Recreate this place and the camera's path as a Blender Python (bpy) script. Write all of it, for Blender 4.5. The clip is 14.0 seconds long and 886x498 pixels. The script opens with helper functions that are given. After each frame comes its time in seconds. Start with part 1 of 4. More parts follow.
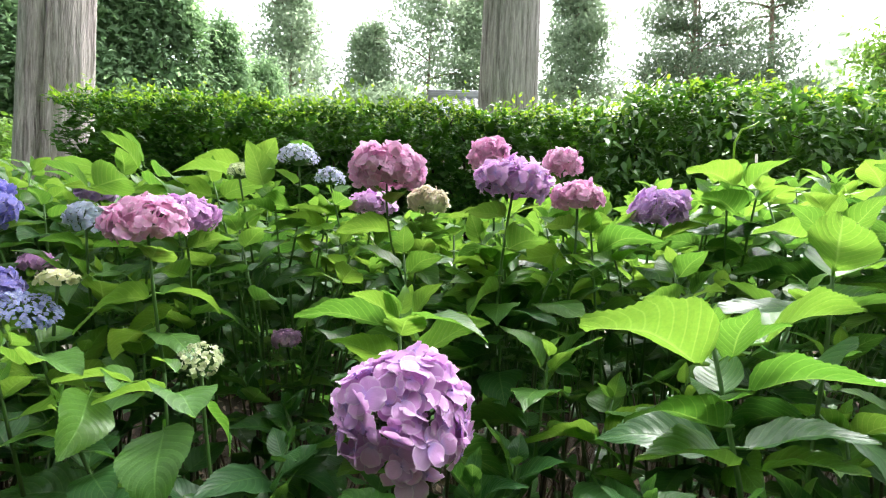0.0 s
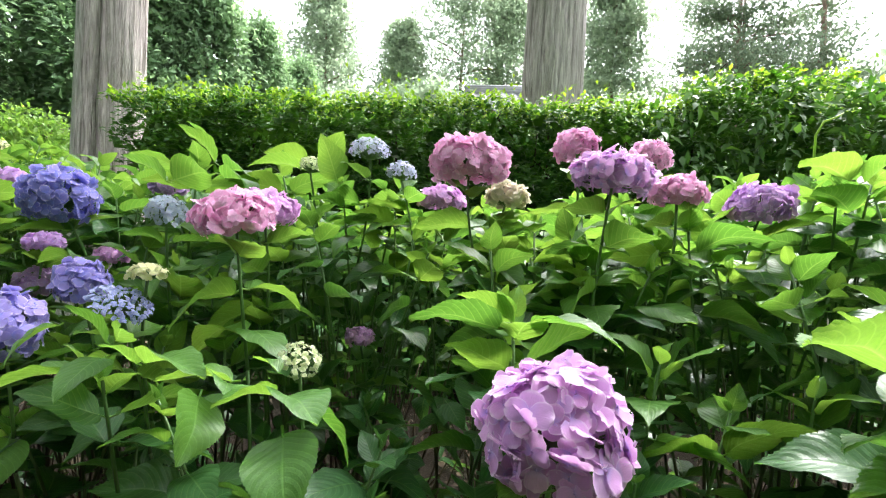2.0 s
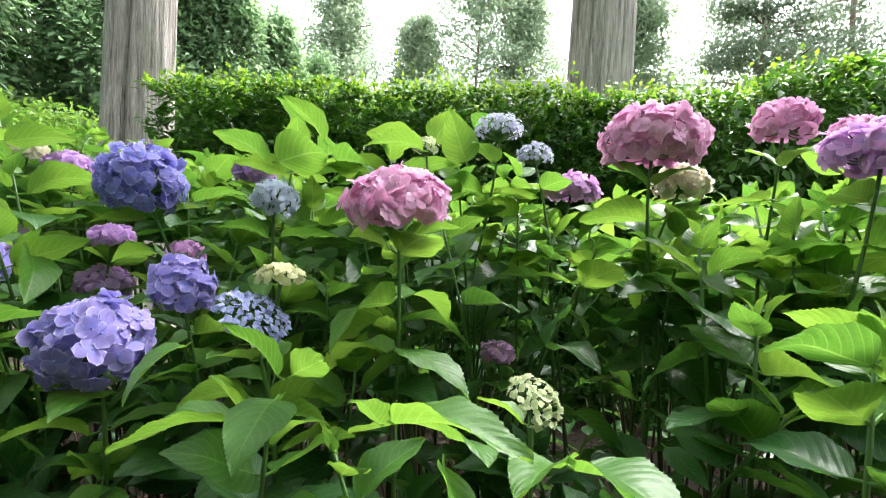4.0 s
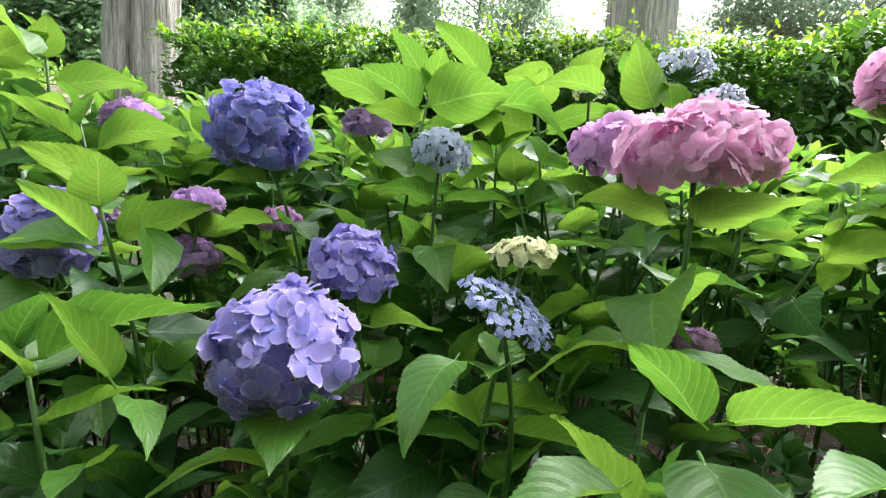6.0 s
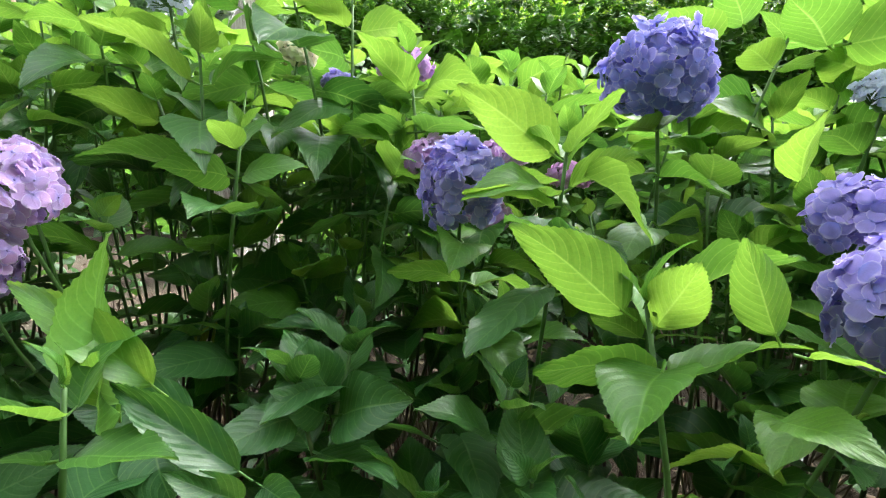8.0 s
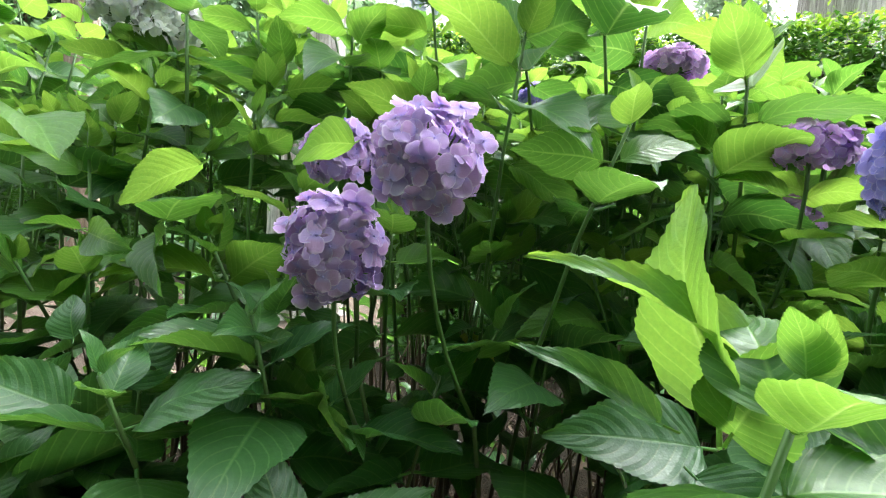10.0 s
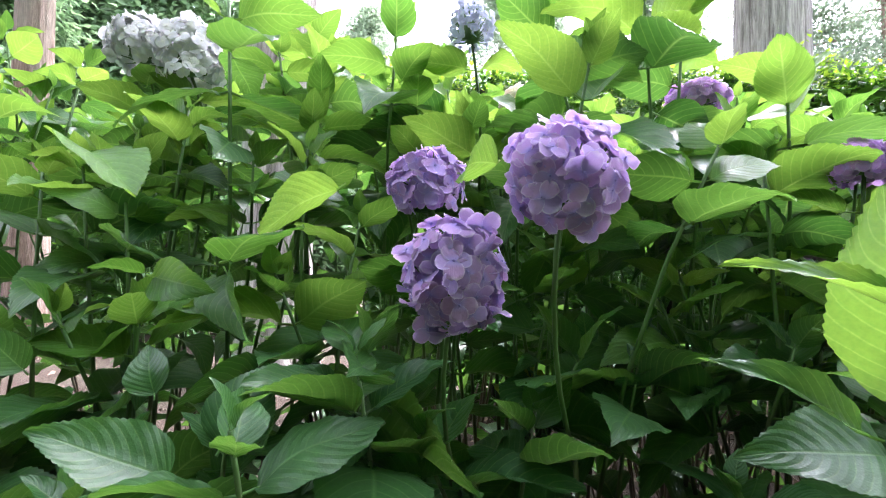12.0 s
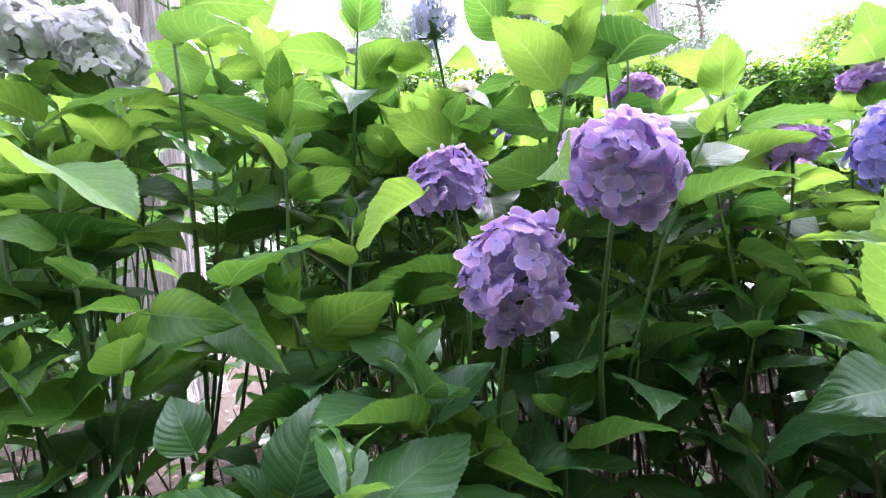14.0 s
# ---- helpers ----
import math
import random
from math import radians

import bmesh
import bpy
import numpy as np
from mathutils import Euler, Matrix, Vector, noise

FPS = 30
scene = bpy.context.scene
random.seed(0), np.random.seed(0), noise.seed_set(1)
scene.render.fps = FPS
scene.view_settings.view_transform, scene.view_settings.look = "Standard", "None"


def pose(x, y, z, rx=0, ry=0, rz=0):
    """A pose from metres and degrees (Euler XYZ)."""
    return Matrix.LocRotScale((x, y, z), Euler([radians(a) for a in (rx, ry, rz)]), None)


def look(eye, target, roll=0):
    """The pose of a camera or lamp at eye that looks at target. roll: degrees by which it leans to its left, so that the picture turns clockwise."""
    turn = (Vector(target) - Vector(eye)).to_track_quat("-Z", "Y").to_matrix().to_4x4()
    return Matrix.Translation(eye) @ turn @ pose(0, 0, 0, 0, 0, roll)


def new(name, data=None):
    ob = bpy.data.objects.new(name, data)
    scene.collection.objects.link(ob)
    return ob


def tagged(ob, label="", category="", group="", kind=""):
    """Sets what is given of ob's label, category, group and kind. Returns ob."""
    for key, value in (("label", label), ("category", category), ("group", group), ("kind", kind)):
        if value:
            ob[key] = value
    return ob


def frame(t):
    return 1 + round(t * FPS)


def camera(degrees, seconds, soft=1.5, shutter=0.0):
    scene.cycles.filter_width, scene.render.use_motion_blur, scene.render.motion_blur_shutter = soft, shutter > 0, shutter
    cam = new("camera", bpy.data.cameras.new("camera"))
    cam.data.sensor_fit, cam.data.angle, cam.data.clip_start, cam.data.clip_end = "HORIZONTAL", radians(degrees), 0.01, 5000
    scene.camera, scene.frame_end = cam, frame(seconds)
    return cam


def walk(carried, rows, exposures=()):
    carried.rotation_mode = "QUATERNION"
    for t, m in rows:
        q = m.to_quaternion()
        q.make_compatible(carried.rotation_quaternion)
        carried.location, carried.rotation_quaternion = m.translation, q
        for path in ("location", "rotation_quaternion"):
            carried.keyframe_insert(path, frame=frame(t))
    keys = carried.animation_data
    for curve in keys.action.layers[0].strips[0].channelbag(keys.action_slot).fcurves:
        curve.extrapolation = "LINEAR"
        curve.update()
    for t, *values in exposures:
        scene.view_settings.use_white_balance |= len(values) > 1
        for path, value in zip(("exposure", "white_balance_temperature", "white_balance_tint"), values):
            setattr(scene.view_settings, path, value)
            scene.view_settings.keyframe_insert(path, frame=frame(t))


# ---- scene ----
cam = camera(86.7, 14.0, soft=1.15)
PATH = [
    (0, (0.011, -0.041, 1.322), (-0.032, 1.958, 1.284), 1.8),
    (0.5, (-0.024, -0.035, 1.319), (-0.074, 1.963, 1.271), 1.8),
    (1, (-0.05, -0.033, 1.321), (-0.116, 1.964, 1.252), 2.0),
    (1.5, (-0.079, -0.023, 1.311), (-0.184, 1.972, 1.225), 2.1),
    (2, (-0.12, 0.004, 1.318), (-0.284, 1.997, 1.261), 2.3),
    (2.5, (-0.161, 0.054, 1.308), (-0.407, 2.038, 1.277), 2.5),
    (5, (-0.68, 0.237, 1.295), (-0.852, 2.227, 1.198), 2.8),
    (5.5, (-0.757, 0.262, 1.294), (-0.933, 2.25, 1.168), 2.7),
    (6, (-0.814, 0.346, 1.277), (-0.98, 2.328, 1.071), 2.6),
    (6.5, (-0.922, 0.429, 1.264), (-1.05, 2.407, 0.996), 2.4),
    (7, (-1.069, 0.416, 1.255), (-1.181, 2.388, 0.938), 2.5),
    (7.5, (-1.256, 0.362, 1.255), (-1.398, 2.326, 0.905), 2.4),
    (8, (-1.388, 0.318, 1.226), (-1.681, 2.264, 0.872), 2.9),
    (8.5, (-1.513, 0.327, 1.174), (-1.939, 2.249, 0.821), 3.3),
    (9, (-1.675, 0.346, 1.105), (-2.161, 2.263, 0.811), 3.8),
    (11.5, (-2.077, 0.330, 1.106), (-2.235, 2.324, 1.133), 1.0),
    (12, (-2.108, 0.335, 1.076), (-2.316, 2.323, 1.132), 0.5),
    (12.5, (-2.157, 0.457, 1.065), (-2.243, 2.454, 1.104), 0.5),
    (13, (-2.149, 0.569, 1.124), (-2.167, 2.568, 1.061), -0.3),
    (13.5, (-2.212, 0.456, 1.091), (-2.116, 2.453, 1.141), -1.6),
    (14, (-2.290, 0.357, 1.090), (-2.038, 2.341, 1.117), -5.0),
]
walk(cam, [(t, look(eye, target, roll)) for t, eye, target, roll in PATH],
     exposures=[(0, 2.37, 6250, 14), (2.5, 2.55, 6250, 14), (5, 2.55, 6250, 13), (7, 2.85, 6250, 13), (9, 3.23, 6200, 13), (11.5, 3.32, 5850, 25), (12.5, 3.25, 5750, 33), (13.5, 3.40, 5700, 36), (14, 3.50, 5650, 41)])

# ---- light ----
world = bpy.data.worlds.new("overcast_sky")
scene.world = world
world.use_nodes = True
wn = world.node_tree
sky = wn.nodes.new("ShaderNodeTexSky")
sky.sky_type = "NISHITA"
sky.sun_disc = False
sky.sun_elevation, sky.sun_rotation = radians(56), radians(28)
sky.dust_density, sky.air_density = 4.0, 1.0
pale = wn.nodes.new("ShaderNodeHueSaturation")
pale.inputs["Saturation"].default_value = 0.12
wn.links.new(sky.outputs[0], pale.inputs["Color"])
wn.links.new(pale.outputs[0], wn.nodes["Background"].inputs["Color"])
wn.nodes["Background"].inputs["Strength"].default_value = 0.15

sun = new("sun", bpy.data.lights.new("sun", "SUN"))
sun.data.energy, sun.data.angle, sun.data.color = 2.2, radians(20), (1.0, 0.96, 0.88)
sun.matrix_world = look((0, 0, 20), (-20 * math.sin(radians(28)) * 0.67, -20 * math.cos(radians(28)) * 0.67, 0))

# ---- materials ----
def material(name):
    m = bpy.data.materials.new(name)
    m.use_nodes = True
    nt = m.node_tree
    for n in list(nt.nodes):
        nt.nodes.remove(n)
    return m, nt


def node(nt, kind, **values):
    n = nt.nodes.new("ShaderNode" + kind)
    for key, value in values.items():
        if key in n.inputs:
            n.inputs[key].default_value = value
    return n


def math_node(nt, op, a, b=None):
    n = nt.nodes.new("ShaderNodeMath")
    n.operation = op
    for i, v in enumerate((a, b)):
        if v is None:
            continue
        if isinstance(v, (int, float)):
            n.inputs[i].default_value = v
        else:
            nt.links.new(v, n.inputs[i])
    return n.outputs[0]


def ramp(nt, fac, stops):
    n = nt.nodes.new("ShaderNodeValToRGB")
    e = n.color_ramp.elements
    while len(e) < len(stops):
        e.new(0.5)
    for el, (p, c) in zip(e, stops):
        el.position, el.color = p, (*c, 1)
    nt.links.new(fac, n.inputs[0])
    return n.outputs[0]


def mix(nt, fac, a, b, blend="MIX"):
    n = nt.nodes.new("ShaderNodeMix")
    n.data_type, n.blend_type = "RGBA", blend
    for sock, v in ((n.inputs[0], fac), (n.inputs[6], a), (n.inputs[7], b)):
        if isinstance(v, (int, float)):
            sock.default_value = v
        elif isinstance(v, tuple):
            sock.default_value = (*v, 1)
        else:
            nt.links.new(v, sock)
    return n.outputs[2]


def noise_tex(nt, vec, scale, detail=3.0, rough=0.55):
    n = node(nt, "TexNoise", Scale=scale, Detail=detail, Roughness=rough)
    if vec is not None:
        nt.links.new(vec, n.inputs["Vector"])
    return n.outputs["Fac"]


def stretched(nt, sx, sy, sz, source="Object"):
    tc = nt.nodes.new("ShaderNodeTexCoord")
    mp = nt.nodes.new("ShaderNodeMapping")
    mp.inputs["Scale"].default_value = (sx, sy, sz)
    nt.links.new(tc.outputs[source], mp.inputs["Vector"])
    return mp.outputs[0]


def chance(nt):
    """A random number that differs from piece to piece, joined or not."""
    a = nt.nodes.new("ShaderNodeObjectInfo").outputs["Random"]
    b = nt.nodes.new("ShaderNodeNewGeometry").outputs["Random Per Island"]
    return math_node(nt, "FRACT", math_node(nt, "ADD", a, b))


def bump(nt, height, strength, distance):
    n = node(nt, "Bump", Strength=strength, Distance=distance)
    nt.links.new(height, n.inputs["Height"])
    return n.outputs[0]


def finish(nt, shader):
    out = nt.nodes.new("ShaderNodeOutputMaterial")
    nt.links.new(shader, out.inputs["Surface"])


def surface(name, colour, rough, height=None, strength=0.3, distance=0.01, spec=0.4):
    """colour and height are functions of the node tree."""
    m, nt = material(name)
    p = node(nt, "BsdfPrincipled", Roughness=rough)
    p.inputs["Specular IOR Level"].default_value = spec
    nt.links.new(colour(nt), p.inputs["Base Color"])
    if height:
        nt.links.new(bump(nt, height(nt), strength, distance), p.inputs["Normal"])
    finish(nt, p.outputs[0])
    return m


def leaf_material(name, dark, light, through_dark, through_light, rough=0.44, veins=True, share=0.42, spec=0.5):
    m, nt = material(name)
    r = chance(nt)
    col = ramp(nt, r, [(0.0, dark), (1.0, light)])
    thr = ramp(nt, r, [(0.0, through_dark), (1.0, through_light)])
    blot = noise_tex(nt, stretched(nt, 30, 30, 30), 1.0)
    col = mix(nt, 0.35, col, ramp(nt, blot, [(0.3, tuple(c * 0.6 for c in dark)), (0.7, tuple(c * 1.15 for c in light))]))
    normal = None
    if veins:
        tc = nt.nodes.new("ShaderNodeTexCoord")
        sp = nt.nodes.new("ShaderNodeSeparateXYZ")
        nt.links.new(tc.outputs["UV"], sp.inputs[0])
        side = math_node(nt, "ABSOLUTE", math_node(nt, "SUBTRACT", sp.outputs[0], 0.5))
        slant = math_node(nt, "SUBTRACT", math_node(nt, "MULTIPLY", sp.outputs[1], 9.0), math_node(nt, "MULTIPLY", math_node(nt, "POWER", side, 1.3), 7.5))
        f = math_node(nt, "ABSOLUTE", math_node(nt, "SUBTRACT", math_node(nt, "FRACT", slant), 0.5))
        rib = math_node(nt, "SUBTRACT", 1.0, math_node(nt, "MINIMUM", math_node(nt, "MULTIPLY", side, 34.0), 1.0))
        vein = math_node(nt, "SUBTRACT", 1.0, math_node(nt, "MINIMUM", math_node(nt, "MULTIPLY", f, 10.0), 1.0))
        lines = math_node(nt, "MAXIMUM", rib, math_node(nt, "MULTIPLY", vein, 0.6))
        col = mix(nt, math_node(nt, "MULTIPLY", lines, 0.45), col, tuple(min(1, c * 1.9) for c in light))
        thr = mix(nt, math_node(nt, "MULTIPLY", lines, 0.55), thr, (0.55, 0.7, 0.2))
        thr = mix(nt, ramp(nt, noise_tex(nt, stretched(nt, 45, 45, 45), 1.0, 4), [(0.4, (0, 0, 0)), (0.75, (0.45, 0.45, 0.45))]), thr, through_dark)
        quilt = math_node(nt, "ADD", math_node(nt, "MULTIPLY", f, 1.4), math_node(nt, "MULTIPLY", noise_tex(nt, stretched(nt, 60, 60, 60), 1.0), 0.5))
        quilt = math_node(nt, "SUBTRACT", quilt, math_node(nt, "MULTIPLY", rib, 0.6))
        normal = bump(nt, quilt, 0.2, 0.003)
    p = node(nt, "BsdfPrincipled", Roughness=rough)
    p.inputs["Specular IOR Level"].default_value = spec
    nt.links.new(col, p.inputs["Base Color"])
    t = nt.nodes.new("ShaderNodeBsdfTranslucent")
    nt.links.new(thr, t.inputs["Color"])
    if normal:
        nt.links.new(normal, p.inputs["Normal"])
        nt.links.new(normal, t.inputs["Normal"])
    mx = node(nt, "MixShader", Fac=share)
    nt.links.new(p.outputs[0], mx.inputs[1])
    nt.links.new(t.outputs[0], mx.inputs[2])
    finish(nt, mx.outputs[0])
    return m


def petal_material(name, heart, rim, other, edge=0.5):
    """Sepals: heart near the eye of the floret, rim at its edge, other mixed in from floret to floret."""
    m, nt = material(name)
    tc = nt.nodes.new("ShaderNodeTexCoord")
    sp = nt.nodes.new("ShaderNodeSeparateXYZ")
    nt.links.new(tc.outputs["UV"], sp.inputs[0])
    col = ramp(nt, sp.outputs[1], [(0.0, heart), (0.22, tuple((a + b) / 2 for a, b in zip(heart, rim))), (0.4, tuple(c * 0.86 for c in rim)), (0.75, rim), (1.0, rim)])
    r = chance(nt)
    col = mix(nt, math_node(nt, "MULTIPLY", r, 0.75), col, other)
    vein = noise_tex(nt, stretched(nt, 16, 2, 1, "UV"), 2.0)
    col = mix(nt, 0.25, col, ramp(nt, vein, [(0.3, tuple(c * 0.6 for c in rim)), (0.7, tuple(min(1, c * 1.2) for c in rim))]))
    # random darker sepals imitate shading between them; pale margins, strengthened as rim light
    sepal_shade = math_node(nt, "FRACT", math_node(nt, "MULTIPLY", r, 7.31))
    col = mix(nt, math_node(nt, "MULTIPLY", math_node(nt, "POWER", sepal_shade, 2.0), 0.3), col, tuple(c * 0.62 for c in heart))
    side = math_node(nt, "MULTIPLY", math_node(nt, "ABSOLUTE", math_node(nt, "SUBTRACT", sp.outputs[0], 0.5)), 2.0)
    margin = math_node(nt, "MAXIMUM", math_node(nt, "MULTIPLY", side, 0.97), sp.outputs[1])
    col = mix(nt, ramp(nt, margin, [(0.8, (0, 0, 0)), (0.99, (edge, edge, edge))]), col, (0.93, 0.85, 0.93))
    p = node(nt, "BsdfPrincipled", Roughness=0.6)
    p.inputs["Specular IOR Level"].default_value = 0.25
    nt.links.new(col, p.inputs["Base Color"])
    nt.links.new(bump(nt, vein, 0.5, 0.003), p.inputs["Normal"])
    t = nt.nodes.new("ShaderNodeBsdfTranslucent")
    nt.links.new(col, t.inputs["Color"])
    mx = node(nt, "MixShader", Fac=0.35)
    nt.links.new(p.outputs[0], mx.inputs[1])
    nt.links.new(t.outputs[0], mx.inputs[2])
    finish(nt, mx.outputs[0])
    return m


LEAF = leaf_material("hydrangea_leaf", (0.032, 0.115, 0.02), (0.085, 0.21, 0.025), (0.12, 0.31, 0.03), (0.33, 0.55, 0.055))
# older leaves, with the shade low in the bush put into their colour
SHADED_OLD_LEAF = leaf_material("shaded_old_hydrangea_leaf", (0.022, 0.085, 0.026), (0.055, 0.15, 0.036), (0.06, 0.2, 0.022), (0.17, 0.37, 0.04), rough=0.38, share=0.36)
YELLOWING = leaf_material("yellowing_leaf", (0.25, 0.28, 0.04), (0.4, 0.4, 0.08), (0.3, 0.35, 0.03), (0.4, 0.42, 0.05))
HEDGE_LEAF = leaf_material("hedge_leaf", (0.02, 0.075, 0.012), (0.055, 0.16, 0.018), (0.06, 0.2, 0.01), (0.14, 0.36, 0.02), rough=0.5, veins=False, share=0.28, spec=0.4)
YOUNG_LEAF = leaf_material("young_hedge_leaf", (0.1, 0.24, 0.02), (0.2, 0.36, 0.04), (0.25, 0.48, 0.02), (0.4, 0.6, 0.04), rough=0.45, veins=False, share=0.45, spec=0.4)
CLIMBER_LEAF = leaf_material("climber_leaf", (0.03, 0.1, 0.02), (0.09, 0.2, 0.04), (0.08, 0.24, 0.02), (0.2, 0.42, 0.04), rough=0.5, veins=False, share=0.35, spec=0.4)
# cypress, tree and pine greens paled: distance haze mixed into the base colour
HAZY_CYPRESS_LEAF = leaf_material("hazy_cypress_foliage", (0.11, 0.19, 0.1), (0.18, 0.29, 0.15), (0.28, 0.46, 0.2), (0.4, 0.6, 0.28), rough=0.7, veins=False, share=0.42, spec=0.2)
HAZY_TREE_LEAF = leaf_material("hazy_tree_foliage", (0.16, 0.23, 0.15), (0.25, 0.33, 0.21), (0.36, 0.48, 0.3), (0.5, 0.62, 0.4), rough=0.7, veins=False, share=0.48, spec=0.2)
HAZY_PINE_LEAF = leaf_material("hazy_pine_needles", (0.1, 0.15, 0.1), (0.16, 0.22, 0.14), (0.26, 0.36, 0.22), (0.36, 0.46, 0.28), rough=0.7, veins=False, share=0.42, spec=0.2)
SHRUB_LEAF = leaf_material("bright_shrub_foliage", (0.08, 0.18, 0.03), (0.16, 0.28, 0.05), (0.15, 0.33, 0.03), (0.28, 0.46, 0.06), rough=0.6, veins=False, share=0.4, spec=0.3)

PETALS = {
    "purple": petal_material("purple_sepal", (0.46, 0.4, 0.86), (0.76, 0.38, 0.76), (0.82, 0.5, 0.82)),
    "mauve": petal_material("mauve_sepal", (0.36, 0.36, 0.8), (0.62, 0.37, 0.68), (0.48, 0.4, 0.78), 0.5),
    "pink": petal_material("pink_sepal", (0.9, 0.6, 0.76), (0.93, 0.42, 0.7), (0.9, 0.52, 0.8)),
    "pinkviolet": petal_material("pink_violet_sepal", (0.7, 0.42, 0.8), (0.82, 0.42, 0.78), (0.7, 0.42, 0.82)),
    "blue": petal_material("blue_sepal", (0.27, 0.34, 0.88), (0.28, 0.27, 0.76), (0.42, 0.36, 0.8)),
    "blueviolet": petal_material("blue_violet_sepal", (0.27, 0.32, 0.86), (0.35, 0.3, 0.76), (0.48, 0.38, 0.79)),
    "violet": petal_material("violet_sepal", (0.5, 0.38, 0.84), (0.68, 0.36, 0.78), (0.72, 0.44, 0.8)),
    "paleblue": petal_material("pale_blue_sepal", (0.78, 0.82, 0.9), (0.6, 0.68, 0.93), (0.8, 0.82, 0.9)),
    "laceblue": petal_material("lace_blue_sepal", (0.74, 0.78, 0.8), (0.36, 0.43, 0.84), (0.5, 0.52, 0.84)),
    "greyblue": petal_material("grey_blue_sepal", (0.72, 0.72, 0.86), (0.62, 0.66, 0.88), (0.76, 0.75, 0.86)),
    "cream": petal_material("cream_sepal", (0.8, 0.8, 0.4), (0.86, 0.84, 0.52), (0.8, 0.82, 0.42)),
    "blush": petal_material("blush_cream_sepal", (0.88, 0.85, 0.55), (0.9, 0.83, 0.62), (0.88, 0.76, 0.62)),
    "white": petal_material("white_sepal", (0.84, 0.84, 0.66), (0.82, 0.83, 0.88), (0.85, 0.84, 0.78)),
    "green": petal_material("green_cream_bud", (0.55, 0.67, 0.27), (0.74, 0.8, 0.48), (0.62, 0.72, 0.36)),
}


def by_height(nt, low, high, colour_low, colour_high):
    geo = nt.nodes.new("ShaderNodeNewGeometry")
    sp = nt.nodes.new("ShaderNodeSeparateXYZ")
    nt.links.new(geo.outputs["Position"], sp.inputs[0])
    wob = math_node(nt, "ADD", sp.outputs[2], math_node(nt, "MULTIPLY", noise_tex(nt, geo.outputs["Position"], 9.0), 0.25))
    n = node(nt, "MapRange")
    n.inputs[1].default_value, n.inputs[2].default_value = low, high
    nt.links.new(wob, n.inputs[0])
    return mix(nt, n.outputs[0], colour_low, colour_high)


STEM = surface("hydrangea_stem", lambda nt: by_height(nt, 0.75, 1.05, (0.075, 0.05, 0.032), (0.07, 0.15, 0.035)), 0.5,
               lambda nt: noise_tex(nt, stretched(nt, 90, 90, 20), 1.0), 0.4, 0.004)
TWIG = surface("brown_twig", lambda nt: ramp(nt, noise_tex(nt, stretched(nt, 40, 40, 8), 1.0), [(0.3, (0.06, 0.04, 0.028)), (0.7, (0.17, 0.125, 0.085))]), 0.8,
               lambda nt: noise_tex(nt, stretched(nt, 60, 60, 12), 1.0), 0.5, 0.01)
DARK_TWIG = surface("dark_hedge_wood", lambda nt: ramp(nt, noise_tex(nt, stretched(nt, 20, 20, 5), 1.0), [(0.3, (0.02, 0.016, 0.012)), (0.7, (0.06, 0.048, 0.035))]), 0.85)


def wavy(nt, sx, sy, sz, scale=1.0):
    """Noise stretched along a trunk, its lines bent."""
    n = node(nt, "TexNoise", Scale=scale, Detail=6.0, Roughness=0.7, Distortion=0.9)
    nt.links.new(stretched(nt, sx, sy, sz), n.inputs["Vector"])
    return n.outputs["Fac"]


def bark_colour(nt, a, b, c, lichen=False):
    fibre = wavy(nt, 42, 42, 3.2)
    crack = wavy(nt, 15, 15, 1.1)
    patch = noise_tex(nt, stretched(nt, 2.2, 2.2, 0.9), 1.0, 3)
    col = ramp(nt, fibre, [(0.36, tuple(v * 0.62 for v in b)), (0.5, b), (0.64, c)])
    col = mix(nt, ramp(nt, crack, [(0.37, (0.85, 0.85, 0.85)), (0.45, (0, 0, 0))]), col, a)
    col = mix(nt, ramp(nt, patch, [(0.5, (0, 0, 0)), (0.68, (0.5, 0.5, 0.5))]), col, (0.3, 0.33, 0.25))
    if lichen:
        tc = nt.nodes.new("ShaderNodeTexCoord")
        sp = nt.nodes.new("ShaderNodeSeparateXYZ")
        nt.links.new(tc.outputs["Object"], sp.inputs[0])
        side = math_node(nt, "ADD", sp.outputs[0], math_node(nt, "MULTIPLY", noise_tex(nt, stretched(nt, 9, 9, 3), 1.0), 0.3))
        col = mix(nt, ramp(nt, side, [(0.0, (0.75, 0.75, 0.75)), (0.16, (0, 0, 0))]), col, ramp(nt, fibre, [(0.35, (0.15, 0.19, 0.14)), (0.6, (0.36, 0.42, 0.33))]))
    return col


BARK = surface("grey_cedar_bark", lambda nt: bark_colour(nt, (0.12, 0.1, 0.088), (0.42, 0.39, 0.36), (0.62, 0.585, 0.55)), 0.9,
               lambda nt: wavy(nt, 15, 15, 1.1), 1.0, 0.07, 0.15)
LICHEN_BARK = surface("lichened_cedar_bark", lambda nt: bark_colour(nt, (0.12, 0.1, 0.088), (0.42, 0.38, 0.35), (0.62, 0.57, 0.54), True), 0.9,
                      lambda nt: wavy(nt, 15, 15, 1.1), 1.0, 0.07, 0.15)
RED_BARK = surface("brown_pine_bark", lambda nt: bark_colour(nt, (0.1, 0.07, 0.05), (0.22, 0.16, 0.12), (0.34, 0.26, 0.21)), 0.9,
                   lambda nt: noise_tex(nt, stretched(nt, 20, 20, 6), 1.0, 5, 0.7), 0.9, 0.03, 0.15)


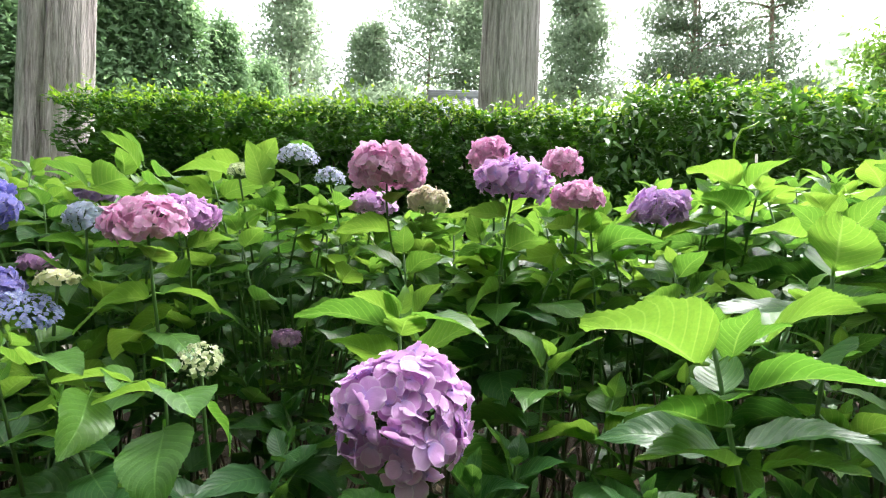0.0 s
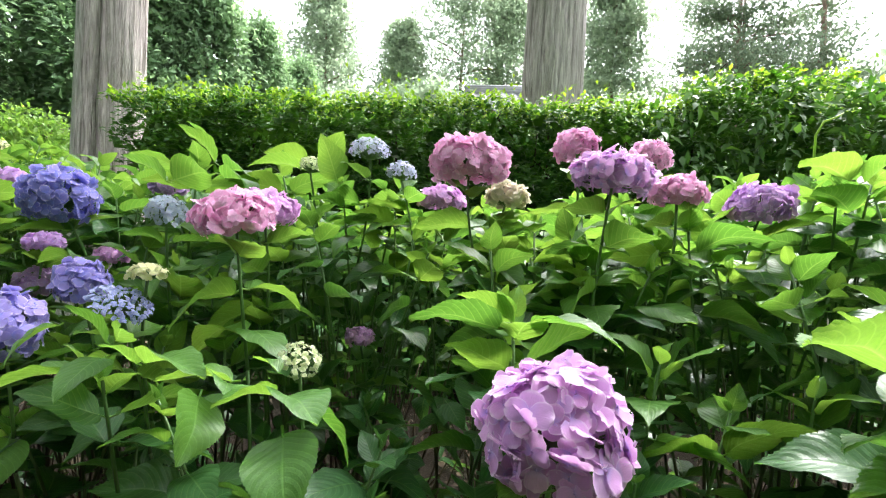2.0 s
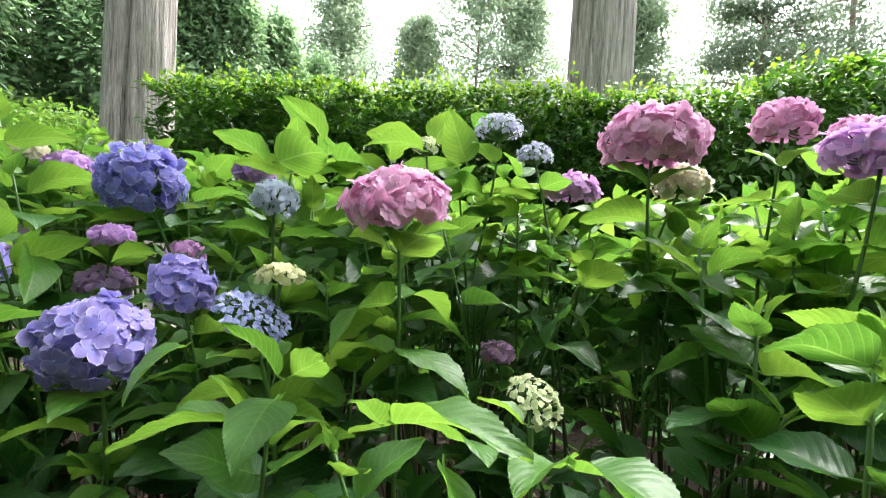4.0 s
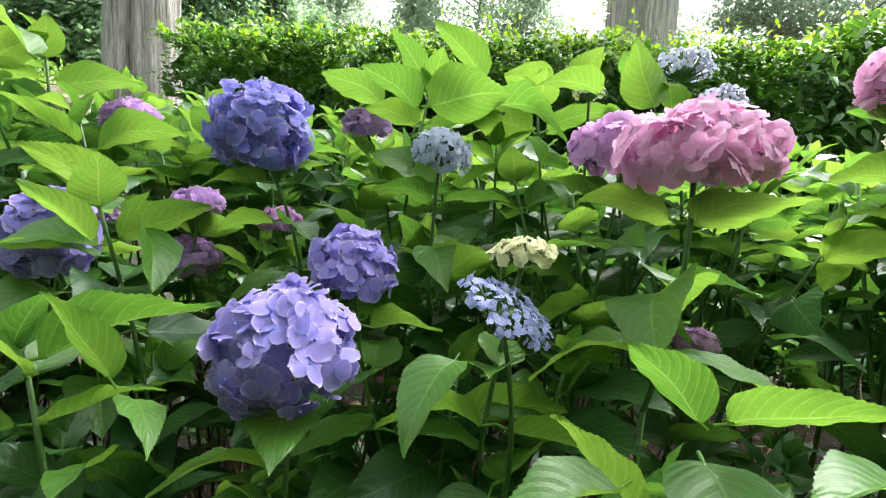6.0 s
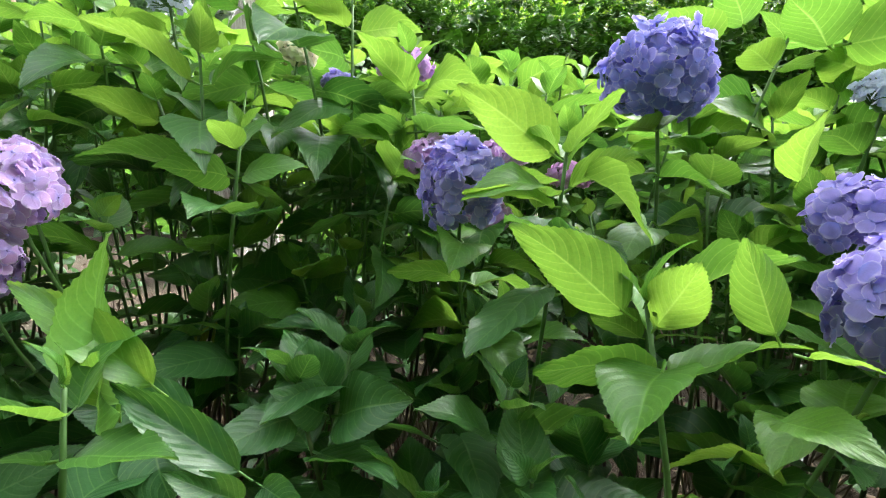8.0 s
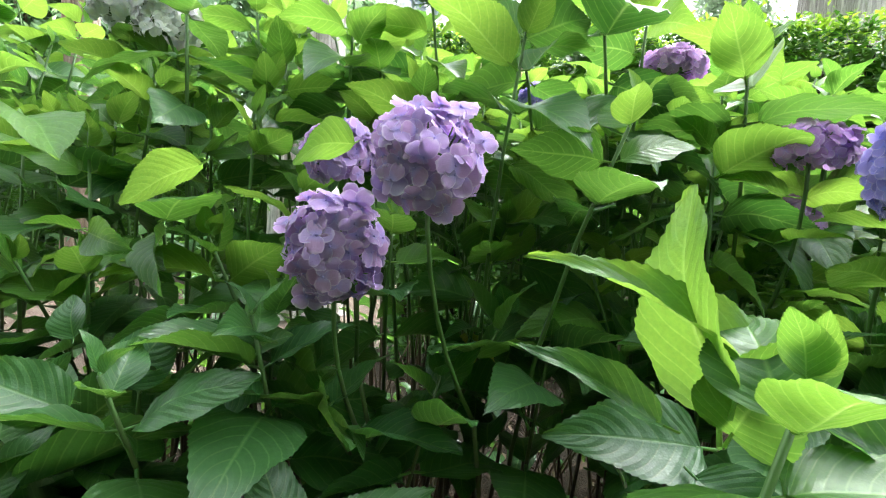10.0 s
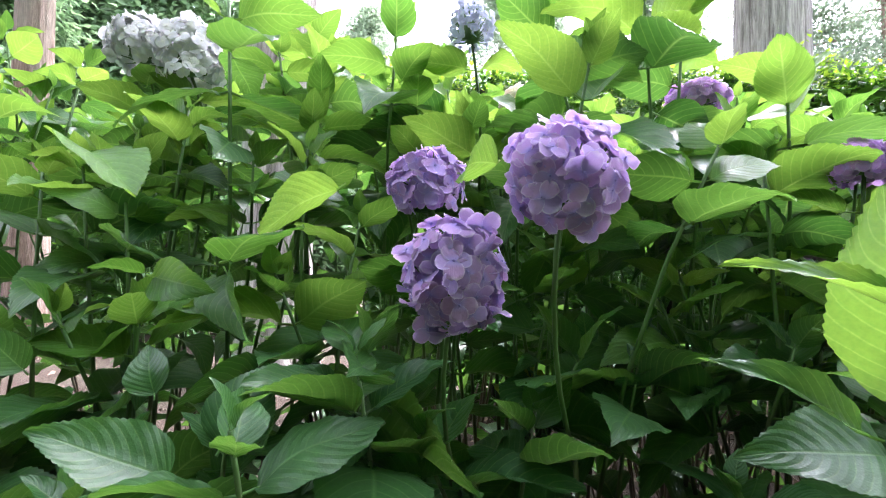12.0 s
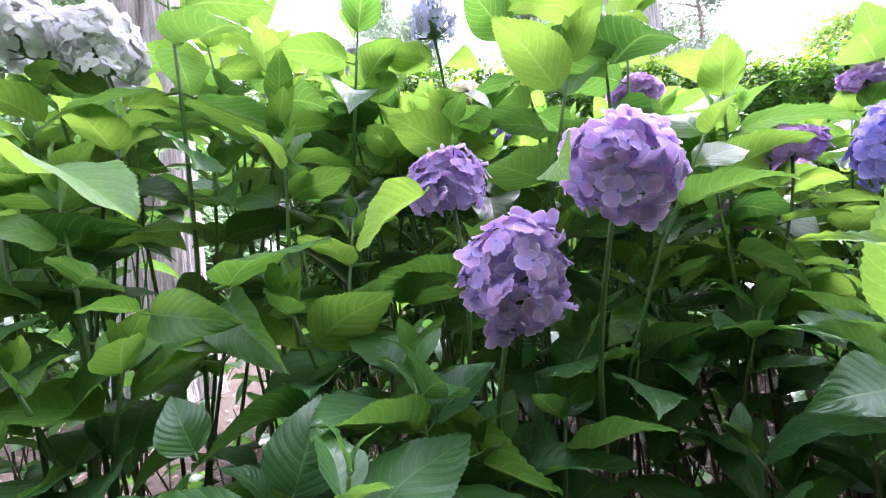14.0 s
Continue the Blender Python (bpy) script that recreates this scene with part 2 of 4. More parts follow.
def soil(nt):
    p = stretched(nt, 1, 1, 1)
    a = ramp(nt, noise_tex(nt, p, 70, 5, 0.7), [(0.25, (0.02, 0.015, 0.01)), (0.5, (0.055, 0.04, 0.028)), (0.75, (0.12, 0.09, 0.065))])
    return mix(nt, ramp(nt, noise_tex(nt, p, 2.5, 4), [(0.45, (0, 0, 0)), (0.65, (0.8, 0.8, 0.8))]), a, (0.065, 0.058, 0.038))


SOIL = surface("bare_soil_with_litter", soil, 0.95, lambda nt: noise_tex(nt, stretched(nt, 1, 1, 1), 60, 6, 0.7), 0.8, 0.03, 0.2)
LITTER = surface("dry_fallen_leaf", lambda nt: ramp(nt, chance(nt), [(0.0, (0.05, 0.03, 0.02)), (0.5, (0.13, 0.09, 0.055)), (1.0, (0.24, 0.18, 0.12))]), 0.8)
TILE = surface("grey_roof_tile", lambda nt: mix(nt, math_node(nt, "MULTIPLY", chance(nt), 0.5), ramp(nt, noise_tex(nt, stretched(nt, 6, 6, 6), 1.0), [(0.3, (0.2, 0.21, 0.22)), (0.7, (0.36, 0.37, 0.38))]), (0.3, 0.31, 0.33)), 0.45,
               lambda nt: noise_tex(nt, stretched(nt, 30, 30, 30), 1.0), 0.2, 0.01)
PLASTER = surface("weathered_plaster", lambda nt: ramp(nt, noise_tex(nt, stretched(nt, 2, 2, 1), 1.0, 5), [(0.3, (0.45, 0.42, 0.36)), (0.7, (0.66, 0.63, 0.57))]), 0.9)
TIMBER = surface("brown_timber", lambda nt: ramp(nt, noise_tex(nt, stretched(nt, 30, 30, 3), 1.0, 5), [(0.3, (0.09, 0.055, 0.035)), (0.7, (0.2, 0.13, 0.085))]), 0.75,
                 lambda nt: noise_tex(nt, stretched(nt, 60, 60, 4), 1.0), 0.4, 0.005)


# ---- mesh helpers ----
def mesh_from(name, verts, faces, mat, uvs=None, smooth=True):
    me = bpy.data.meshes.new(name)
    me.from_pydata([tuple(v) for v in verts] if not isinstance(verts, np.ndarray) else verts.tolist(), [], faces if not isinstance(faces, np.ndarray) else faces.tolist())
    if uvs is not None:
        uv = me.uv_layers.new(name="UVMap")
        loops = np.empty(len(me.loops), dtype=np.int32)
        me.loops.foreach_get("vertex_index", loops)
        uv.data.foreach_set("uv", np.asarray(uvs, dtype=np.float32)[loops].ravel())
    if smooth:
        me.polygons.foreach_set("use_smooth", [True] * len(me.polygons))
    me.materials.append(mat)
    me.update()
    return me


def part(name, me, parent, label="", m=None):
    ob = new(name, me)
    ob.parent = parent
    if m is not None:
        ob.matrix_basis = m
    if label:
        ob["label"] = label
    return ob


def thing(name, place, label, category, group="", kind=""):
    ob = new(name)
    ob.location = place
    ob.empty_display_size = 0.1
    return tagged(ob, label, category, group, kind)


def tube(points, radii, sides=6):
    """Verts and faces of a round stem through the points."""
    pts = [Vector(p) for p in points]
    verts, faces = [], []
    ref = Vector((0.31, 0.95, 0.1)).normalized()
    for i, p in enumerate(pts):
        d = (pts[min(i + 1, len(pts) - 1)] - pts[max(i - 1, 0)]).normalized()
        a = d.cross(ref)
        a = a.normalized() if a.length > 1e-3 else Vector((1, 0, 0))
        b = d.cross(a)
        for k in range(sides):
            w = 2 * math.pi * k / sides
            verts.append(p + (a * math.cos(w) + b * math.sin(w)) * radii[i])
    for i in range(len(pts) - 1):
        for k in range(sides):
            k2 = (k + 1) % sides
            faces.append((i * sides + k, i * sides + k2, (i + 1) * sides + k2, (i + 1) * sides + k))
    faces.append(tuple(range(sides))[::-1])
    faces.append(tuple((len(pts) - 1) * sides + k for k in range(sides)))
    return verts, faces


def join(pieces):
    verts, faces = [], []
    for v, f in pieces:
        n = len(verts)
        verts += list(v)
        faces += [tuple(i + n for i in q) for q in f]
    return verts, faces


def bend(a, b, sag, n=6):
    """Points from a to b, arched by the vector sag."""
    a, b, s = Vector(a), Vector(b), Vector(sag)
    return [a.lerp(b, i / n) + s * (4 * (i / n) * (1 - i / n)) for i in range(n + 1)]


def spread(base, mats):
    """Copies of a small mesh (verts, faces, uvs) under many 4 x 4 matrices, joined."""
    v, f, uv = base
    v = np.asarray(v, dtype=float)
    v4 = np.c_[v, np.ones(len(v))]
    M = np.asarray(mats, dtype=float)
    verts = np.einsum("nij,vj->nvi", M, v4)[:, :, :3].reshape(-1, 3)
    faces = []
    n = len(v)
    for k in range(len(M)):
        faces += [tuple(i + k * n for i in q) for q in f]
    return verts, faces, np.tile(np.asarray(uv), (len(M), 1))


def frames_of(points, along, normal, length, width):
    """Many 4 x 4 matrices with y along, z near the normal."""
    y = along / np.maximum(np.linalg.norm(along, axis=1, keepdims=True), 1e-9)
    x = np.cross(y, normal)
    x /= np.maximum(np.linalg.norm(x, axis=1, keepdims=True), 1e-9)
    z = np.cross(x, y)
    M = np.zeros((len(points), 4, 4))
    M[:, :3, 0], M[:, :3, 1], M[:, :3, 2], M[:, :3, 3] = x * width[:, None], y * length[:, None], z * length[:, None], points
    M[:, 3, 3] = 1
    return M


SPRIG = ([(0, 0, 0), (-0.5, 0.42, 0.1), (0, 0.45, 0), (0.5, 0.42, 0.1), (0, 1, -0.12)], [(0, 2, 1), (0, 3, 2), (1, 2, 4), (2, 3, 4)],
         [(0.5, 0), (0, 0.4), (0.5, 0.4), (1, 0.4), (0.5, 1)])


def leaf_cloud(name, points, along, normal, length, width, mat):
    v, f, uv = spread(SPRIG, frames_of(points, along, normal, length, width))
    return mesh_from(name, v, f, mat, uv)


# ---- ground ----
def ground_sheet():
    xs = np.unique(np.r_[np.linspace(-6, 4, 70), -400, -150, -60, -25, -12, 12, 25, 60, 150, 400])
    ys = np.unique(np.r_[np.linspace(-1.5, 6, 56), -400, -100, -30, -8, 9, 16, 30, 60, 150, 400])
    verts = [(x, y, 0.03 * noise.noise((x * 1.7, y * 1.7, 0)) + 0.012 * noise.noise((x * 7, y * 7, 3)) if abs(x) < 12 and abs(y) < 10 else 0.0) for y in ys for x in xs]
    w = len(xs)
    faces = [(j * w + i, j * w + i + 1, (j + 1) * w + i + 1, (j + 1) * w + i) for j in range(len(ys) - 1) for i in range(w - 1)]
    tagged(new("ground", mesh_from("ground", verts, faces, SOIL)), "bare brown garden soil scattered with dry leaf litter", "ground", kind="structure")


ground_sheet()
rng = np.random.default_rng(5)
n = 5200
p = np.c_[rng.normal(-1.2, 2.6, n), rng.normal(1.9, 1.3, n), rng.uniform(0.01, 0.05, n)]
a = rng.normal(size=(n, 3)) * (1, 1, 0.25)
nm = rng.normal(size=(n, 3)) * 0.4 + (0, 0, 1)
ob = new("leaf_litter", leaf_cloud("leaf_litter", p, a, nm, rng.uniform(0.03, 0.09, n), rng.uniform(0.015, 0.05, n), LITTER))
tagged(ob, "dry brown fallen leaves lying on the soil", "leaf litter", kind="stuff")


# ---- hydrangeas ----
def leaf_shape(rows, cols, wide, fold, curl, twist, serrate, seed):
    """An ovate pointed leaf on a short stalk, 1 long along y, its face up z."""
    r = random.Random(seed)
    verts, uvs, faces = [], [], []
    w = 2 * cols + 1
    ph = r.uniform(0, 6)
    for i in range(rows + 1):
        v = i / rows
        half = wide * 1.02 * (math.sin(math.pi * v ** 0.72) ** 0.8) * (1 - 0.25 * v) if 0 < v < 1 else 0.006
        y = 0.12 + 0.88 * v
        zmid = curl * (v - 0.25) ** 2 * -1 + 0.02 * math.sin(v * 7 + ph)
        for k in range(w):
            u = (k - cols) / cols
            edge = abs(u) == 1 and 0 < i < rows
            d = (serrate if i % 2 else -serrate) if edge else 0
            x = u * (half + d * 0.7)
            z = zmid + fold * abs(x) + 0.018 * math.sin(5 * v + 2 * u + ph) * abs(u) + twist * x * (v - 0.4) - 0.35 * x * x * (1 if fold < 0.25 else 0) + 0.012 * math.sin(22 * v - 7 * abs(u)) * abs(u)
            verts.append((x, y + d - abs(u) * 0.03 * (1 - v), z))
            uvs.append((0.5 + 0.5 * u, v))
    for i in range(rows):
        for k in range(w - 1):
            a = i * w + k
            faces.append((a, a + 1, a + w + 1, a + w))
    base = len(verts)
    z0 = verts[cols][2]
    for y, z, rad in ((0.0, 0.0, 0.014), (0.13, z0 - 0.004, 0.012)):
        for k in range(4):
            verts.append((rad * math.cos(k * math.pi / 2), y, z + rad * math.sin(k * math.pi / 2)))
            uvs.append((0.5, 0.0))
    for k in range(4):
        faces.append((base + k, base + (k + 1) % 4, base + 4 + (k + 1) % 4, base + 4 + k))
    return verts, faces, uvs


LEAVES, SHADED_OLD_LEAVES = [], []
for s in range(10):
    r = random.Random(40 + s)
    verts, faces, uvs = leaf_shape(44, 3, r.uniform(0.28, 0.37), r.uniform(0.1, 0.5), r.uniform(0.15, 0.75), r.uniform(-0.5, 0.5), 0.0055, s)
    LEAVES.append(mesh_from("leaf", verts, faces, LEAF, uvs))
    SHADED_OLD_LEAVES.append(mesh_from("leaf", verts, faces, SHADED_OLD_LEAF, uvs))
YELLOW_LEAF = mesh_from("leaf", *leaf_shape(14, 2, 0.33, 0.35, 0.5, 0.6, 0.012, 77)[:2], YELLOWING, leaf_shape(14, 2, 0.3, 0.2, 0.2, 0, 0.012, 77)[2])
FAR_LEAVES = [leaf_shape(8, 1, 0.33, 0.3, 0.5, 0.2, 0.0, 3), leaf_shape(8, 1, 0.29, 0.15, 0.3, -0.3, 0.0, 4), leaf_shape(8, 1, 0.35, 0.4, 0.7, 0.1, 0.0, 5)]


def floret_shape(seed, small=False):
    """Four broad overlapping sepals round a small eye, 1 in radius, facing up z."""
    r = random.Random(seed)
    verts, uvs, faces = [], [], []
    for s in range(4):
        turn = s * math.pi / 2 + r.uniform(-0.16, 0.16)
        wide, cup, lift = r.uniform(0.48, 0.58), r.uniform(-0.4, 0.3), 0.09 * (s % 2) + r.uniform(-0.04, 0.08)
        long, tilt = r.uniform(0.84, 1.08), r.uniform(-0.4, 0.4)
        base = len(verts)
        steps = 3 if small else 6
        across = 2 if small else 4
        for i in range(steps + 1):
            v = 0.03 + 0.97 * i / steps
            half = wide * math.sqrt(max(0.0, 1 - abs((v - 0.56) / 0.56 if v < 0.56 else (v - 0.56) / 0.45) ** 2.3))
            for k in range(across + 1):
                u = 2 * k / across - 1
                y = v * long
                x = u * half
                z = lift + cup * v * v * 0.7 - 0.1 * x * x + tilt * x * v + 0.08 * math.sin(4 * v + 3 * u + seed + s) * v
                verts.append((x * math.cos(turn) - y * math.sin(turn), x * math.sin(turn) + y * math.cos(turn), z))
                uvs.append((0.5 + 0.5 * u, v))
        for i in range(steps):
            for k in range(across):
                a = base + i * (across + 1) + k
                faces.append((a, a + 1, a + across + 2, a + across + 1))
    b = len(verts)
    for x, y, z in ((0.1, 0, 0.1), (0, 0.1, 0.1), (-0.1, 0, 0.1), (0, -0.1, 0.1), (0, 0, 0.22), (0, 0, -0.3)):
        verts.append((x, y, z))
        uvs.append((0.5, 0.0))
    for k in range(4):
        faces.append((b + k, b + (k + 1) % 4, b + 4))
        faces.append((b + (k + 1) % 4, b + k, b + 5))
    return verts, faces, uvs


FLORETS = {}
for key, mat in PETALS.items():
    FLORETS[key] = [mesh_from("floret", *floret_shape(s)[:2], mat, floret_shape(s)[2]) for s in range(5)]
SMALL_FLORETS = [floret_shape(s, True) for s in range(3)]


def facing(p, out, spin):
    q = Vector(out).to_track_quat("Z", "Y").to_matrix().to_4x4()
    return Matrix.Translation(p) @ q @ Matrix.Rotation(spin, 4, "Z")


def sphere(centre, rx, ry, rz, n=10, m=7):
    verts, faces = [], []
    for j in range(m + 1):
        th = math.pi * j / m
        for i in range(n):
            ph = 2 * math.pi * i / n
            verts.append((centre[0] + rx * math.sin(th) * math.cos(ph), centre[1] + ry * math.sin(th) * math.sin(ph), centre[2] + rz * math.cos(th)))
    for j in range(m):
        for i in range(n):
            faces.append((j * n + i, (j + 1) * n + i, (j + 1) * n + (i + 1) % n, j * n + (i + 1) % n))
    return verts, faces


def flower_head(bush, centre, rx, rz, key, label, tilt=(0, 0, 1), size=0.024, count=None, single=True, seed=0, foot=None, flat=-0.55, ry=None, leafy=True):
    """A mophead or lacecap on its stalk. size: a floret's radius; flat: how far round below the florets go."""
    o = bush.location
    c = Vector(centre) - o
    r = random.Random(seed)
    ry = ry or rx
    foot = Vector(foot) - o if foot else Vector((c.x + r.uniform(-0.06, 0.06), c.y + r.uniform(0.02, 0.1), c.z - 0.32))
    axis = Vector(tilt).normalized()
    turn = axis.to_track_quat("Z", "Y").to_matrix()
    low = c - axis * rz * 0.35
    pieces = [tube(bend(foot, low, (r.uniform(-0.02, 0.02), r.uniform(-0.02, 0.02), 0)), [0.0036, 0.0036, 0.0034, 0.0032, 0.003, 0.003, 0.003])]
    if foot.z > 0.12:
        pieces.append(tube(bend((foot.x + r.uniform(-0.1, 0.1), foot.y + r.uniform(0.0, 0.12), 0.01), foot, (0.03, 0.02, 0)), [0.006, 0.006, 0.0055, 0.005, 0.0045, 0.004, 0.0038]))
    size *= 0.76
    n = count or int(3.3 * (rx * rz + rx * ry) * 0.5 * 4 * 0.8 / (size * size))
    mats = []
    for i in range(n):
        z = 1 - (1 - flat) * (i + 0.5) / n
        ph = i * 2.39996 + r.uniform(-0.25, 0.25)
        s = math.sqrt(max(0, 1 - z * z))
        k = r.uniform(0.8, 1.08)
        d = Vector((s * math.cos(ph) * rx, s * math.sin(ph) * ry, z * rz)) * k
        nrm = Vector((d.x / rx ** 2, d.y / ry ** 2, d.z / rz ** 2 + 0.15 / rz)).normalized()
        nrm = (nrm + Vector((r.gauss(0, 0.42), r.gauss(0, 0.42), r.gauss(0, 0.42)))).normalized()
        at = c + turn @ d
        f = size * r.uniform(0.7, 1.1)
        mats.append(facing(at, turn @ nrm, r.uniform(0, 6.3)) @ Matrix.Diagonal((f, f, f, 1)))
        if i % 3 == 0:
            pieces.append(tube([low, low.lerp(at, 0.5) - axis * 0.004, at - (turn @ nrm) * f * 0.2], [0.0016, 0.0014, 0.001], 3))
    pieces.append(sphere(c - axis * rz * 0.1, rx * 0.45, ry * 0.45, rz * 0.4, 8, 5))
    head = part("flower_head", mesh_from("flower_head", *join(pieces), STEM), bush, label)
    if leafy and rx > 0.034:
        stalk = foot - low
        for k, d in enumerate((0.2, 0.42, 0.7)):
            for s in (0, 1):
                lp = leaf_pose(low + stalk * d, r.uniform(-0.4, 0.4) + k * math.pi / 2 + s * math.pi + seed, 0.35 - 0.25 * k + r.uniform(-0.25, 0.2), r.uniform(0.1, 0.135) + 0.02 * k, r.uniform(-0.5, 0.5))
                part("leaf", LEAVES[r.randrange(10)], head, m=lp)
    if single:
        for i, m in enumerate(mats):
            part("floret", FLORETS[key][i % 5], head, m=m)
    else:
        half = [spread(SMALL_FLORETS[k], [np.array(m) for m in mats[k::3]]) for k in range(3)]
        v = np.concatenate([h[0] for h in half])
        f, off = [], 0
        for h in half:
            f += [tuple(i + off for i in q) for q in h[1]]
            off += len(h[0])
        ob = part("floret_cluster", mesh_from("floret_cluster", v, f, PETALS[key], np.concatenate([h[2] for h in half])), head)
        ob["kind"] = "stuff"
    return head


def leaf_pose(at, azimuth, rise, length, roll, wide=1.0, sky=(0, 0.4, 0.9)):
    d = Vector((math.cos(azimuth) * math.cos(rise), math.sin(azimuth) * math.cos(rise), math.sin(rise)))
    side = d.cross(Vector(sky))
    side = side.normalized() if side.length > 1e-3 else Vector((1, 0, 0))
    up = side.cross(d)
    m = Matrix((side * wide, d, up)).transposed().to_4x4()
    return Matrix.Translation(at) @ m @ Matrix.Rotation(roll, 4, "Y") @ Matrix.Diagonal((length, length, length, 1))


def pairs(at_of, r, first, size, nodes, spin, droop=0.0, skip=0):
    """Leaf poses for the opposite pairs down a shoot. at_of(d): the stem d metres below the tip."""
    gaps = (0.0, 0.03, 0.075, 0.135, 0.21, 0.3, 0.4)
    lens = (0.048, 0.095, 0.145, 0.165, 0.16, 0.15, 0.13)
    rise = (1.15, 0.75, 0.4, 0.12, -0.12, -0.3, -0.45)
    out, age = [], []
    for k in range(skip, min(nodes, 7)):
        for s in (0, 1):
            if k > 2 and r.random() < 0.12:
                continue
            az = spin + k * math.pi / 2 + s * math.pi + r.uniform(-0.3, 0.3)
            ln = lens[k] * size * r.uniform(0.82, 1.18)
            out.append(leaf_pose(at_of(first + gaps[k] * (0.8 + 0.2 * size)), az, rise[k] - droop + r.uniform(-0.3, 0.3), ln, r.uniform(-0.5, 0.5), r.uniform(0.88, 1.12), (r.uniform(-0.3, 0.3), r.uniform(-0.3, 0.75), 0.9)))
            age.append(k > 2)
    return out, age


def shoot(bush, top, foot, spin, size=1.0, nodes=5, droop=0.0, seed=0, skip=0, far=None, first=0.0, shaded=False):
    """A leafy stem from foot on the soil to its tip. far: a list that takes the leaf poses in place of single leaves."""
    o = bush.location
    r = random.Random(seed)
    top, foot = Vector(top) - o, Vector(foot) - o
    pts = bend(foot, top, (r.uniform(-0.1, 0.1), r.uniform(-0.1, 0.1), 0.0), 7)
    rad = [0.0055, 0.005, 0.0048, 0.0045, 0.004, 0.0038, 0.0034, 0.0025]

    def at_of(d):
        total = (top - foot).length
        x = max(0.0, 1 - d / total) * 7
        i = min(int(x), 6)
        return pts[i].lerp(pts[i + 1], x - i)

    poses, age = pairs(at_of, r, first, size, nodes, spin, droop, skip)
    # low shoots take the darker leaf throughout, as painted shade
    age = [old or shaded for old in age]
    geo = tube(pts, rad, 5 if far is None else 4)
    if far is not None:
        if r.random() < 0.65:
            far[0].append(geo)
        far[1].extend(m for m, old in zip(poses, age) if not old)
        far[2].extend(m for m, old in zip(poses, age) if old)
        return None
    stem = part("stem", mesh_from("stem", *geo, STEM), bush)
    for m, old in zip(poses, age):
        part("leaf", (SHADED_OLD_LEAVES if old else LEAVES)[r.randrange(10)], stem, m=m)
    return stem


def single_leaf(bush, base, tip, wide=1.0, roll=0.0, kind=0, mesh=None, sky=None):
    """One leaf from its base to its tip. sky: where its face looks; low leaves take the shade-darkened colour."""
    o = bush.location
    b, t = Vector(base) - o, Vector(tip) - o
    d = t - b
    mid = (b.z + t.z) / 2
    if sky is None:
        sky = ((0, 0.75, 0.65) if kind % 2 else (0, 0.25, 0.95)) if mid > 1.06 else (0, -0.75, 0.7)
    leaf = mesh or (LEAVES if mid > 0.98 else SHADED_OLD_LEAVES)[kind]
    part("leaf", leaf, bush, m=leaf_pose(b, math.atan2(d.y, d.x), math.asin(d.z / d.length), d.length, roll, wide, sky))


def bush_at(x, y, label):
    return thing("hydrangea_bush", (x, y, 0), label, "shrub", "hydrangeas in the bed")


GREEN = "leafy green hydrangea shrub growing in the soil bed"
BUSHES = [
    bush_at(1.3, 1.15, "tall leafy green hydrangea without open flowers"), bush_at(0.55, 1.1, "green hydrangea with a violet mophead"),
    bush_at(0.06, 1.0, "green hydrangea bearing purple and pink mopheads"), bush_at(-0.5, 1.02, "green hydrangea with pink mopheads and cream buds"),
    bush_at(-1.05, 1.02, "green hydrangea with blue mopheads and pale lacecaps"), bush_at(-1.6, 1.05, "green hydrangea with drooping violet mopheads"),
    bush_at(-2.15, 1.1, "green hydrangea with three mauve purple mopheads"), bush_at(-2.75, 1.1, "green hydrangea with white mopheads at its top"),
    bush_at(-3.5, 1.2, GREEN), bush_at(1.2, 1.9, GREEN), bush_at(0.3, 1.85, GREEN), bush_at(-0.6, 1.85, GREEN), bush_at(-1.5, 1.85, GREEN),
    bush_at(-2.4, 1.9, "green hydrangea with creamy white flower heads"), bush_at(-3.3, 1.95, GREEN),
]


def near_bush(x, y):
    return min(BUSHES, key=lambda b: (b.location.x - x) ** 2 + (b.location.y - y) ** 2)


HEADS = []


def head(centre, rx, rz, key, label, side=0, **more):
    HEADS.append((centre, rx, rz, side))
    flower_head(near_bush(centre[0], centre[1]), centre, rx, rz, key, label, seed=len(HEADS), **more)


# right part of the bed
head((-0.037, 0.475, 1.128), 0.069, 0.064, "purple", "large lilac purple mophead with blue-eyed florets", size=0.027, tilt=(0.1, -0.35, 0.9), flat=-0.38)
head((-0.158, 1.119, 1.49), 0.088, 0.062, "pink", "domed pink mophead, lilac on its underside", size=0.025)
head((-0.25, 1.456, 1.429), 0.07, 0.038, "pinkviolet", "flat lilac pink mophead", size=0.022)
head((0.138, 0.974, 1.452), 0.075, 0.045, "purple", "broad lilac mophead", size=0.026, tilt=(0.1, -0.1, 1))
head((0.099, 1.165, 1.54), 0.052, 0.045, "pink", "round pink mophead", size=0.02)
head((0.305, 1.27, 1.541), 0.05, 0.042, "pink", "small pink mophead", size=0.02)
head((0.298, 1.067, 1.432), 0.055, 0.036, "pink", "rosy pink mophead", size=0.02)
head((-0.062, 1.23, 1.424), 0.052, 0.04, "blush", "cream yellow mophead flushed pink", size=0.018)
head((0.545, 1.193, 1.417), 0.068, 0.054, "violet", "violet purple mophead", size=0.022)
head((-0.398, 0.72, 1.11), 0.034, 0.02, "green", "unopened greenish cream lacecap", size=0.007, count=90, single=False, tilt=(0.4, -0.5, 0.8), flat=0.0)
head((-0.427, 1.2, 1.045), 0.035, 0.025, "pinkviolet", "small faded pink flower low in the shrub", size=0.016)
